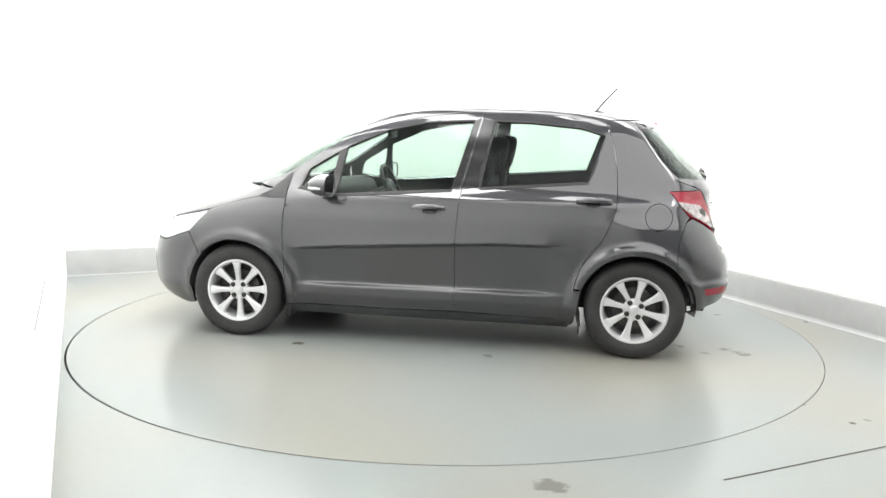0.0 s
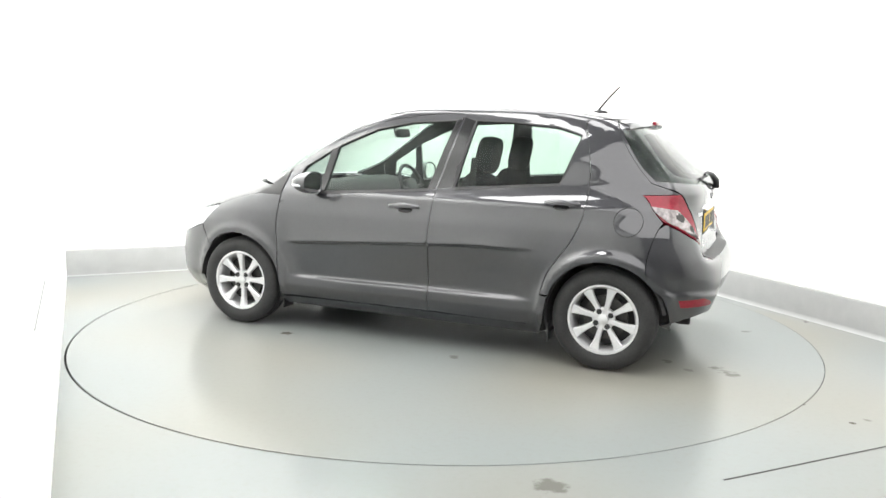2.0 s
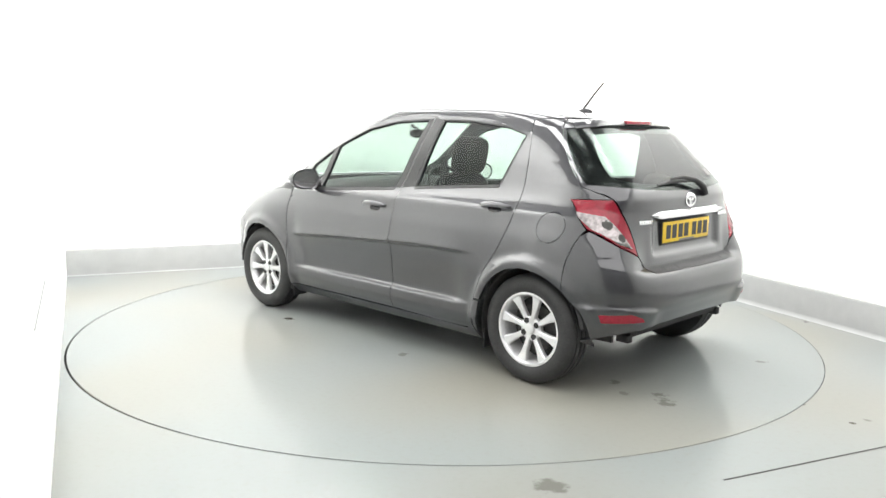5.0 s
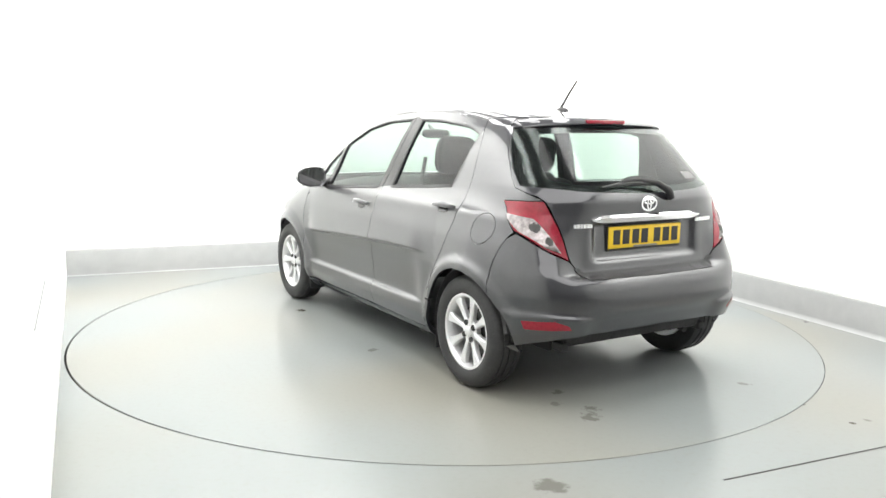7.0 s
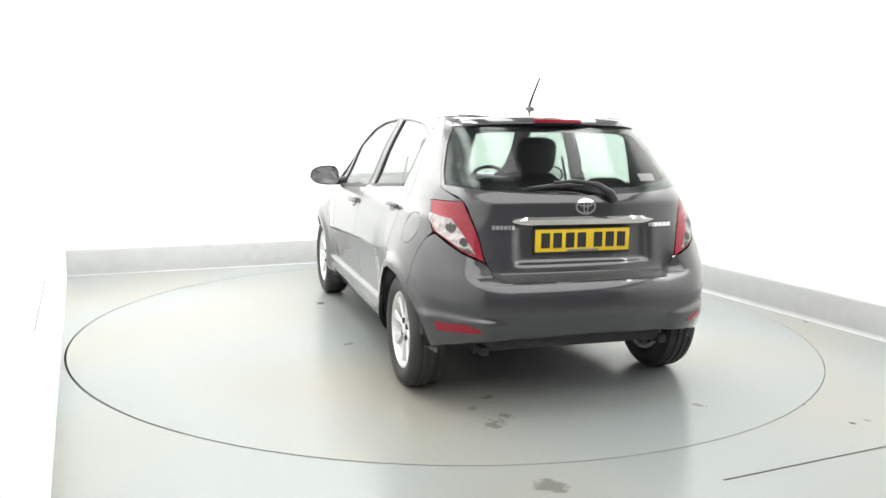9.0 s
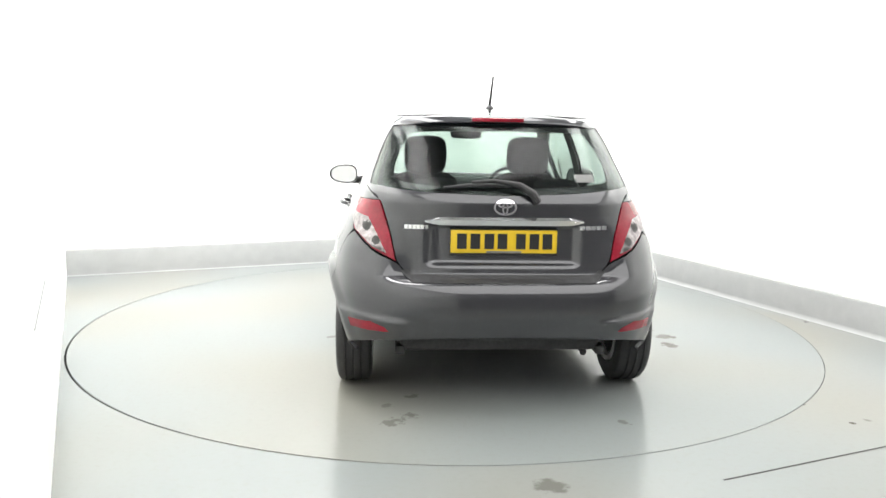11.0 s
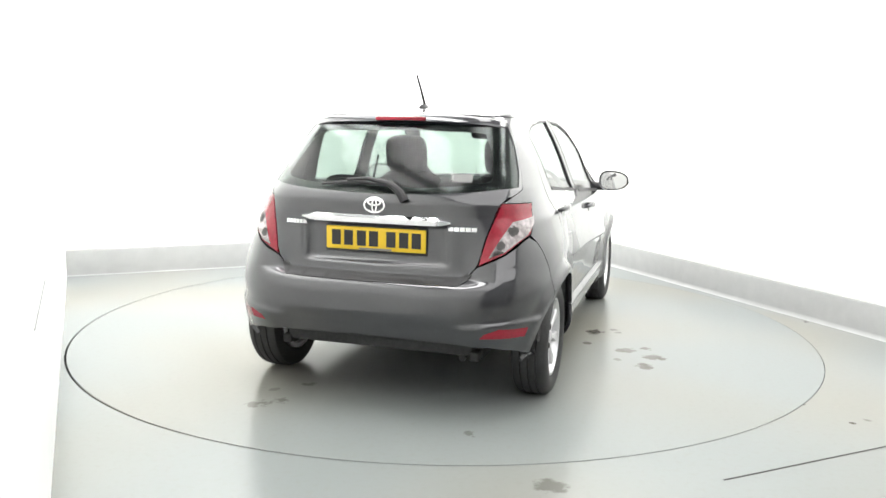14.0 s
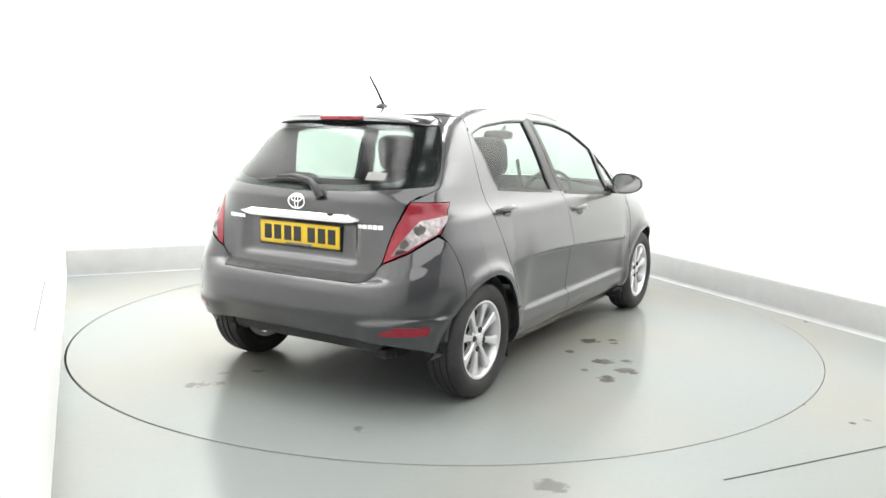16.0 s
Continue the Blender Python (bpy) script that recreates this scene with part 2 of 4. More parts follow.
room_piece("wall_slit", box(LEFT - 0.002, LEFT + 0.0015, -2.3, -1.41, 0.716, 0.722), DARK_WALL, "thin grey slit in the white wall", "wall slit")
# added out of view: a dark surface for the car's paint to reflect
room_piece("unseen_front_wall", box(LEFT - 0.3, RIGHT + 0.3, FRONT - 0.2, FRONT, 0, CEIL), DARK_WALL, "unseen dark grey wall added behind the camera to darken reflections", "wall")
room_piece("ceiling", box(LEFT - 0.3, RIGHT + 0.3, FRONT - 0.2, BACK + 0.2, CEIL, CEIL + 0.1), CEILING, "plain grey ceiling with bright strip lights", "ceiling")


def build_turntable():
    bm = bmesh.new()
    n = 180
    tops = []
    for r, z in ((0.0, 0), (0.8, 0), (1.7, 0), (R_DISC - 0.004, 0), (R_DISC, -0.004), (R_DISC, -0.05)):
        tops.append([bm.verts.new((r * math.cos(2 * math.pi * i / n), r * math.sin(2 * math.pi * i / n), z)) for i in range(n)] if r else [bm.verts.new((0, 0, 0))])
    for i in range(n):
        bm.faces.new((tops[0][0], tops[1][i], tops[1][(i + 1) % n]))
    for a, b in zip(tops[1:], tops[2:]):
        for i in range(n):
            j = (i + 1) % n
            bm.faces.new((a[i], b[i], b[j], a[j]))
    bm.faces.new(list(reversed(tops[-1])))
    ob = part("turntable", bm, DISC, None)
    part("rim", revolve([(R_DISC - 0.004, 0.0005), (R_DISC - 0.001, 0.0005), (R_DISC + 0.001, -0.003), (R_DISC - 0.004, -0.003)], 180, "Z"), DISC, ob, "thin dirty steel edge of the turntable")
    return tagged(ob, "round pale grey painted turntable set flush in the floor", "turntable")


turntable = build_turntable()


# ---- the car's skin ----
# plan outlines by height: x_rear, x_front on the centre line and the greatest half width
XM, QR, PF, QF = -0.30, 4.0, 6.0, 3.7
Z_REAR = [(0.14, -1.64), (0.20, -1.70), (0.27, -1.765), (0.34, -1.810), (0.42, -1.842), (0.50, -1.857), (0.57, -1.852), (0.625, -1.828), (0.645, -1.80), (0.665, -1.755), (0.70, -1.745), (0.80, -1.735), (0.93, -1.73), (1.0, -1.73), (1.04, -1.715), (1.08, -1.685), (1.24, -1.53), (1.385, -1.375), (1.41, -1.34), (1.435, -1.275), (1.453, -1.19), (1.470, -1.06), (1.494, -0.76), (1.507, -0.45), (1.51, -0.31)]
Z_FRONT = [(0.14, 1.92), (0.22, 2.0), (0.32, 2.04), (0.46, 2.05), (0.60, 2.01), (0.70, 1.93), (0.76, 1.85), (0.84, 1.70), (0.91, 1.52), (0.96, 1.38), (1.06, 1.17), (1.216, 0.92), (1.342, 0.67), (1.41, 0.50), (1.446, 0.39), (1.49, 0.12), (1.507, -0.18), (1.51, -0.29)]
Z_WIDE = [(0.14, 0.70), (0.19, 0.755), (0.25, 0.800), (0.32, 0.824), (0.40, 0.824), (0.50, 0.826), (0.58, 0.832), (0.63, 0.834), (0.70, 0.833), (0.78, 0.827), (0.86, 0.810), (0.90, 0.799), (0.94, 0.781), (0.97, 0.763), (1.0, 0.745), (1.05, 0.721), (1.10, 0.702), (1.20, 0.667), (1.30, 0.624), (1.35, 0.600), (1.40, 0.574), (1.44, 0.553), (1.464, 0.538), (1.480, 0.518), (1.490, 0.485), (1.498, 0.41), (1.505, 0.27), (1.509, 0.11), (1.51, 0.01)]
# the tail's corners, which carry no ledge under the hatch
Z_CORNER = [(0.14, -1.64), (0.20, -1.70), (0.27, -1.765), (0.34, -1.810), (0.42, -1.842), (0.50, -1.857), (0.57, -1.852), (0.64, -1.836), (0.72, -1.800), (0.80, -1.768), (0.88, -1.744), (0.95, -1.731), (1.0, -1.73), (1.04, -1.715), (1.08, -1.685), (1.24, -1.53), (1.385, -1.375), (1.41, -1.34), (1.435, -1.275), (1.453, -1.19), (1.470, -1.06), (1.494, -0.76), (1.507, -0.45), (1.51, -0.31)]


def pchip(table):
    """A smooth monotone curve through the knots of a table."""
    x, y = np.array([k[0] for k in table]), np.array([k[1] for k in table])
    h, d = np.diff(x), np.diff(y) / np.diff(x)
    m = np.zeros(len(x))
    m[0], m[-1] = d[0], d[-1]
    for i in range(1, len(x) - 1):
        if d[i - 1] * d[i] > 0:
            w1, w2 = 2 * h[i] + h[i - 1], h[i] + 2 * h[i - 1]
            m[i] = (w1 + w2) / (w1 / d[i - 1] + w2 / d[i])

    def f(z):
        z = np.clip(np.asarray(z, float), x[0], x[-1])
        i = np.clip(np.searchsorted(x, z) - 1, 0, len(x) - 2)
        t = (z - x[i]) / h[i]
        return (2 * t**3 - 3 * t**2 + 1) * y[i] + (t**3 - 2 * t**2 + t) * h[i] * m[i] + (-2 * t**3 + 3 * t**2) * y[i + 1] + (t**3 - t**2) * h[i] * m[i + 1]

    return f


f_rear, f_front, f_wide, f_corner = pchip(Z_REAR), pchip(Z_FRONT), pchip(Z_WIDE), pchip(Z_CORNER)


def arc_table(a, w, p, q):
    phi = np.concatenate([[0], (math.pi / 2) * np.linspace(0, 1, 1500)[1:-1] ** 2.5])
    phi = np.unique(np.concatenate([phi, math.pi / 2 - phi, [math.pi / 2]]))
    x, y = a * np.cos(phi).clip(0) ** (2 / p), w * np.sin(phi) ** (2 / q)
    return phi, np.concatenate([[0], np.cumsum(np.hypot(np.diff(x), np.diff(y)))])


PHI_R, ARC_R = arc_table(1.45, 0.83, 5.0, QR)
PHI_F, ARC_F = arc_table(2.25, 0.83, PF, QF)
L_REAR, L_HALF = ARC_R[-1], ARC_R[-1] + ARC_F[-1]


def rear_p(z):
    """How square the tail's corners are at a height: square bumper, rounder above."""
    return np.interp(z, [0.15, 0.55, 0.72, 0.95, 1.08, 1.20, 1.385, 1.44, 1.48, 1.51], [7.0, 8.0, 7.2, 6.8, 8.5, 8.0, 10.0, 8.0, 6.0, 4.0])


def front_p(z):
    """How square the nose and the windscreen's corners are at a height."""
    return np.interp(z, [0.9, 1.05, 1.40, 1.51], [6.0, 7.0, 7.0, 6.0])


def bump1(v, c, w):
    return np.exp(-(((v - c) / w) ** 2))


def skin(s, z):
    """The skin's point for the way s round the car (0 at the middle of the tail, to the left and forward) and height z."""
    s, z = np.asarray(s, float), np.asarray(z, float)
    side = np.where((s < 0) | (s > L_HALF), -1.0, 1.0)
    v = np.abs(s)
    v = np.where(v > L_HALF, 2 * L_HALF - v, v)
    xr, xf, w = f_rear(z), f_front(z), f_wide(z)
    rear = v <= L_REAR
    pr = np.interp(v, ARC_R, PHI_R)
    pf = np.interp(L_HALF - v, ARC_F, PHI_F)
    yr = w * np.sin(pr) ** (2 / QR)
    k = np.clip((yr - 0.42) / 0.22, 0, 1)
    xr = xr + (f_corner(z) - xr) * k * k * (3 - 2 * k)
    x = np.where(rear, XM - (XM - xr) * np.cos(pr).clip(0) ** (2 / rear_p(z)), XM + (xf - XM) * np.cos(pf).clip(0) ** (2 / front_p(z)))
    y = np.where(rear, yr, w * np.sin(pf) ** (2 / QF))
    # pressed shapes: hollow in the doors, flares round the wheels, plate recess
    flank = np.clip(y / np.maximum(w, 1e-6), 0, 1) ** 6
    edge = 0.600 + 0.075 * np.clip((0.85 - x) / 1.3, 0, 1) ** 0.8
    hollow = 0.5 * (np.tanh((edge - z) / 0.008) + 1) * (0.5 * (np.tanh((z - 0.375) / 0.009) + 1))
    along = 0.25 * (np.tanh((0.80 - x) / 0.05) + 1) * (np.tanh((x + 0.76) / 0.06) + 1)
    dy = -hollow * along * (0.008 + 0.018 * np.clip((edge - z) / 0.26, 0, 1))
    dy = dy + 0.021 * np.where(z > edge, np.exp(-np.maximum(z - edge, 0) / 0.065), 1.0 - 0.5 * (np.tanh((edge - 0.008 - z) / 0.008) + 1)) * along
    for wx, k in ((1.255, 0.026), (-1.255, 0.031)):
        r = np.hypot(x - wx, z - 0.30)
        dy = dy + k * np.where(r < 0.365, 1.0, bump1(r, 0.365, 0.035)) * np.clip((r - 0.2) / 0.1, 0, 1)
    dy = dy + 0.006 * bump1(z, 0.93, 0.03) * np.clip((0.9 - x) / 0.5, 0, 1)
    y = y + dy * flank
    # haunches over the wheels
    y = y + flank ** 0.5 * (0.027 * bump1(z, 0.70, 0.19) * np.clip((-0.95 - x) / 0.35, 0, 1) + 0.033 * bump1(z, 0.67, 0.15) * np.clip((x - 0.85) / 0.4, 0, 1))
    tail = np.clip((XM - 0.9 - x) / 0.3, 0, 1)
    dent = 0.25 * (np.tanh((0.36 - y) / 0.02) + 1) * (np.tanh((z - 0.715) / 0.012) + 1) * 0.5 * (np.tanh((0.905 - z) / 0.008) + 1)
    x = x + tail * 0.028 * dent * (y < 0.6)
    pod = 0.5 * (np.tanh((0.478 - 0.10 * np.clip(0.72 - y, 0, 0.3) - z) / 0.012) + 1) * 0.5 * (np.tanh((y - 0.46) / 0.05) + 1)
    lip = 0.5 * (np.tanh((0.335 - z) / 0.012) + 1) * 0.5 * (np.tanh((0.47 - y) / 0.03) + 1)
    cut = 0.25 * (np.tanh((0.445 - z) / 0.03) + 1) * (np.tanh((0.46 - y) / 0.09) + 1)
    x = x - tail * (0.024 * pod + 0.010 * lip - 0.014 * cut)
    return np.stack([x, side * y, z], -1)


def skin_normal(s, z):
    e = 0.004
    a = skin(s + e, z) - skin(s - e, z)
    b = skin(s, z + e) - skin(s, z - e)
    n = -np.cross(a, b)
    n /= np.maximum(np.linalg.norm(n, axis=-1, keepdims=True), 1e-9)
    p = skin(s, z)
    out = p - np.array([XM, 0, 0.7])
    flip = (n * out).sum(-1) < 0
    n[flip] *= -1
    return n


def s_side(x, z):
    """s of the left flank's point over x at height z."""
    if x < XM:
        k = min(1.0, (XM - x) / (XM - float(f_corner(z))))
        return float(np.interp(math.acos(k ** (float(rear_p(z)) / 2)), PHI_R, ARC_R))
    k = min(1.0, (x - XM) / (float(f_front(z)) - XM))
    return L_HALF - float(np.interp(math.acos(k ** (float(front_p(z)) / 2)), PHI_F, ARC_F))


def s_tail(y, z):
    k = min(1.0, abs(y) / float(f_wide(z)))
    return math.copysign(float(np.interp(math.asin(k ** (QR / 2)), PHI_R, ARC_R)), y)


def s_nose(y, z):
    k = min(1.0, abs(y) / float(f_wide(z)))
    v = L_HALF - float(np.interp(math.asin(k ** (QF / 2)), PHI_F, ARC_F))
    return v if y >= 0 else 2 * L_HALF - v


def outline(*runs):
    """A closed line in (s, z). Each run is (kind, [(a, z), ...]): kind f flank (x), t tail (y), n nose (y); 'fc' etc. bend smoothly."""
    pts = []
    for kind, knots in runs:
        k = [Vector(p) for p in knots]
        if "c" in kind and len(k) > 2:
            fine = []
            for i in range(len(k) - 1):
                a, b, c, d = k[max(0, i - 1)], k[i], k[i + 1], k[min(len(k) - 1, i + 2)]
                m = max(2, int((c - b).length / 0.02))
                for j in range(m):
                    t = j / m
                    fine.append(0.5 * (2 * b + (c - a) * t + (2 * a - 5 * b + 4 * c - d) * t * t + (3 * b - a - 3 * c + d) * t**3))
            k = fine + [k[-1]]
        f = {"f": s_side, "t": s_tail, "n": s_nose}[kind[0]]
        fine = []
        for i in range(len(k)):
            fine.append((f(k[i][0], k[i][1]), k[i][1]))
            if i + 1 < len(k):
                m = max(1, int((k[i + 1] - k[i]).length / 0.03))
                for j in range(1, m):
                    q = k[i].lerp(k[i + 1], j / m)
                    fine.append((f(q[0], q[1]), q[1]))
        pts += fine
    out = [pts[0]]
    for p in pts[1:]:
        n = max(1, int(math.hypot(p[0] - out[-1][0], p[1] - out[-1][1]) / 0.03))
        a = out[-1]
        for j in range(1, n + 1):
            out.append((a[0] + (p[0] - a[0]) * j / n, a[1] + (p[1] - a[1]) * j / n))
    clean = []
    for p in out:
        if not clean or math.hypot(p[0] - clean[-1][0], p[1] - clean[-1][1]) > 0.002:
            clean.append(p)
    if math.hypot(clean[0][0] - clean[-1][0], clean[0][1] - clean[-1][1]) < 0.002:
        clean.pop()
    return np.array(clean)


def shrink(poly, d):
    """The outline moved inwards by d."""
    a = 0.5 * np.sum(poly[:, 0] * np.roll(poly[:, 1], -1) - np.roll(poly[:, 0], -1) * poly[:, 1])
    e = np.roll(poly, -1, 0) - poly
    n = np.stack([-e[:, 1], e[:, 0]], 1) / np.maximum(np.linalg.norm(e, axis=1, keepdims=True), 1e-9)
    if a < 0:
        n = -n
    v = n + np.roll(n, 1, 0)
    v /= np.maximum(np.linalg.norm(v, axis=1, keepdims=True), 0.5)
    return poly + v * d


def inside(pts, poly):
    x, y = pts[:, 0], pts[:, 1]
    hit = np.zeros(len(pts), bool)
    for (x0, y0), (x1, y1) in zip(poly, np.roll(poly, -1, 0)):
        c = (y0 > y) != (y1 > y)
        if y1 != y0:
            hit ^= c & (x < (x1 - x0) * (y - y0) / (y1 - y0) + x0)
    return hit


def patch(name, poly, material, parent, label="", holes=(), gap=0.002, thick=0.02, lift=0.0, step=0.025, back=None, mirror=False, curve=0.0, zstep=None):
    """A curved panel of the skin inside an outline, less its holes, as a closed solid with its own thickness."""
    from mathutils.geometry import delaunay_2d_cdt

    loops = [shrink(poly, gap)] + [shrink(h, -0.0) for h in holes]
    lo, hi = loops[0].min(0), loops[0].max(0)
    gx, gy = np.meshgrid(np.arange(lo[0] + step / 2, hi[0], step), np.arange(lo[1] + step / 2, hi[1], zstep or step))
    g = np.stack([gx.ravel() + 0.0007 * np.sin(gy.ravel() * 90), gy.ravel()], 1)
    ok = inside(g, loops[0])
    for h in loops[1:]:
        ok &= ~inside(g, h)
    g = g[ok]
    rim = np.concatenate(loops)
    if len(g):
        near = np.array([np.min(np.sum((rim - q) ** 2, 1)) for q in g])
        g = g[near > (0.45 * (zstep or step)) ** 2]
    verts, edges, k = [], [], 0
    for l in loops:
        verts += [Vector(q) for q in l]
        edges += [(k + i, k + (i + 1) % len(l)) for i in range(len(l))]
        k += len(l)
    verts += [Vector(q) for q in g]
    vo, eo, fo = delaunay_2d_cdt(verts, edges, [], 0, 1e-6)[:3]
    v2 = np.array([tuple(q) for q in vo])
    tri = np.array([f for f in fo if len(f) == 3])
    cen = v2[tri].mean(1)
    ok = inside(cen, loops[0])
    for h in loops[1:]:
        ok &= ~inside(cen, h)
    tri = tri[ok]
    p, n = skin(v2[:, 0], v2[:, 1]), skin_normal(v2[:, 0], v2[:, 1])
    front, rear = p + n * lift, p + n * (lift - thick)
    if curve:
        d = np.array([np.sqrt(np.min(np.sum((rim - q) ** 2, 1))) for q in v2])
        front = front - n * (curve * (1 - np.clip(d / (3 * curve), 0, 1)) ** 2)[:, None]
    a = front[tri]
    fn = np.cross(a[:, 1] - a[:, 0], a[:, 2] - a[:, 0])
    turn = (fn * n[tri].mean(1)).sum(1) < 0
    tri[turn] = tri[turn][:, ::-1]
    count = {}
    for t in tri:
        for i in range(3):
            e = (int(t[i]), int(t[(i + 1) % 3]))
            count[e] = 1
    border = [e for e in count if (e[1], e[0]) not in count]
    m = len(v2)
    faces = [tuple(int(i) for i in t) for t in tri] + [tuple(int(i) + m for i in t[::-1]) for t in tri]
    faces += [(b, a_, a_ + m, b + m) for a_, b in border]
    co = np.concatenate([front, rear])
    nf, nr = len(tri), len(tri)
    cn = np.concatenate([n, -n])
    flip = -1.0 if mirror else 1.0
    co[:, 1] *= flip
    cn[:, 1] *= flip
    if mirror:
        faces = [f[::-1] for f in faces]
    me = bpy.data.meshes.new(name)
    me.from_pydata(co.tolist(), [], faces)
    finish(me, [material, back or material])
    if back:
        me.polygons.foreach_set("material_index", [0] * nf + [1] * nr + [0] * len(border))
    me.update()
    normals = []
    for q in me.polygons:
        if len(q.vertices) == 3:
            normals += [tuple(cn[i]) for i in q.vertices]
        else:
            normals += [tuple(q.normal)] * 4
    me.normals_split_custom_set(normals)
    ob = new(name, me)
    ob.parent = parent
    return tagged(ob, label) if label else ob


car = tagged(new("car"), "dark grey metallic five-door hatchback parked on the turntable", "car")
car.empty_display_size = 0.3


def arch(x, r=0.338, z=0.30, a0=200, a1=-20):
    return [(x + r * math.cos(radians(a)), z + r * math.sin(radians(a))) for a in np.linspace(a0, a1, 25)]


# main lines of the flank (x, z)
SILL_Z = 0.235
FRONT_CUT = [(0.905, SILL_Z), (0.925, 0.45), (0.938, 0.70), (0.93, 0.90)]
A_LINE = [(0.93, 0.90), (0.925, 0.99), (0.885, 1.082), (0.65, 1.235), (0.36, 1.366), (0.05, 1.433), (-0.29, 1.458)]
B_CUT = [(-0.165, SILL_Z), (-0.165, 0.6), (-0.185, 0.95), (-0.225, 1.15), (-0.29, 1.458)]
ROOF_R = [(-0.29, 1.458), (-0.6, 1.456), (-0.9, 1.438), (-1.06, 1.412)]
C_CUT = [(-1.06, 1.412), (-1.10, 1.25), (-1.125, 1.08), (-1.12, 0.90), (-1.06, 0.74), (-0.99, 0.64), (-0.925, 0.54), (-0.89, 0.42)]
REAR_LOW = [(-0.89, 0.42), (-0.885, 0.32), (-0.80, 0.225), (-0.165, SILL_Z)]
W_FRONT = [(0.60, 0.945), (-0.125, 0.990), (-0.240, 1.405), (0.05, 1.390), (0.30, 1.342), (0.56, 1.232)]
W_TRI = [(0.835, 0.985), (0.655, 0.95), (0.61, 1.202), (0.80, 1.090)]
W_REAR = [(-0.305, 1.005), (-0.95, 1.055), (-1.045, 1.33), (-0.90, 1.372), (-0.6, 1.400), (-0.378, 1.405)]


def rev(k):
    return list(reversed(k))


GLASS_RUNS = (("tc", [(0.0, 1.045), (0.35, 1.058), (0.58, 1.078)]), ("fc", [(-1.485, 1.086), (-1.40, 1.165), (-1.315, 1.28), (-1.262, 1.375)]), ("tc", [(0.42, 1.384), (0.25, 1.387), (0.0, 1.388)]))


def both(knots):
    """A tail line given for its left half, from the middle below to the middle above, made whole."""
    return knots + [(-a, z) for a, z in rev(knots)][1:-1]


for flip in (False, True):
    d1 = patch("front_door", outline(("fc", FRONT_CUT), ("fc", A_LINE[0:]), ("fc", rev(B_CUT)), ("f", [B_CUT[0], FRONT_CUT[0]])), PAINT, car, "",
               [outline(("f", W_FRONT + W_FRONT[:1])), outline(("f", W_TRI + W_TRI[:1]))], back=TRIM, mirror=flip, step=0.03, zstep=0.006)
    patch("front_door_window", shrink(outline(("f", W_FRONT + W_FRONT[:1])), -0.004), SIDEGLASS, d1, "clear greenish door glass", back=CLEAR, lift=-0.008, thick=0.004, gap=0, mirror=flip)
    patch("quarter_light", shrink(outline(("f", W_TRI + W_TRI[:1])), -0.004), SIDEGLASS, d1, "small triangular door glass", back=CLEAR, lift=-0.008, thick=0.004, gap=0, mirror=flip)
    d2 = patch("rear_door", outline(("fc", B_CUT), ("fc", ROOF_R), ("fc", C_CUT), ("fc", REAR_LOW)), PAINT, car, "",
               [outline(("f", W_REAR + W_REAR[:1]))], back=TRIM, mirror=flip, step=0.03, zstep=0.006)
    patch("rear_door_window", shrink(outline(("f", W_REAR + W_REAR[:1])), -0.004), SIDEGLASS, d2, "clear greenish door glass", back=CLEAR, lift=-0.008, thick=0.004, gap=0, mirror=flip)


def whole_tail(half):
    """Both halves of an outline round the middle of the tail."""
    m = half[::-1].copy()
    m[:, 0] *= -1
    keep = [i for i in range(len(m)) if abs(m[i, 0]) > 1e-4]
    return np.concatenate([half, m[keep]])


def whole_nose(half):
    m = half[::-1].copy()
    m[:, 0] = 2 * L_HALF - m[:, 0]
    keep = [i for i in range(len(m)) if abs(m[i, 0] - L_HALF) > 1e-4]
    return np.concatenate([half, m[keep]])


HATCH_LOW = [(0.44, 0.652), (0.485, 0.695), (0.515, 0.74), (0.545, 0.86), (0.600, 1.015), (0.640, 1.045)]
HATCH_UP = [(-1.465, 1.075), (-1.383, 1.165), (-1.298, 1.28), (-1.245, 1.38), (-1.225, 1.425)]
LAMP_LOW = [(-1.428, 1.010), (-1.463, 0.975), (-1.495, 0.925)]
LAMP_LOW_T = [(0.722, 0.868), (0.63, 0.785), (0.515, 0.728)]
BUMPER_TOP = [(0.44, 0.648), (0.485, 0.69), (0.515, 0.722), (0.63, 0.779), (0.718, 0.855)]
BUMPER_SIDE = [(-1.53, 0.83), (-1.505, 0.755), (-1.485, 0.66), (-1.492, 0.545)]
WS_EDGE = [(0.632, 0.985), (0.640, 1.06), (0.612, 1.20), (0.563, 1.32), (0.488, 1.442)]
BON_EDGE = [(1.47, 0.815), (1.30, 0.868), (1.10, 0.915), (0.96, 0.955)]

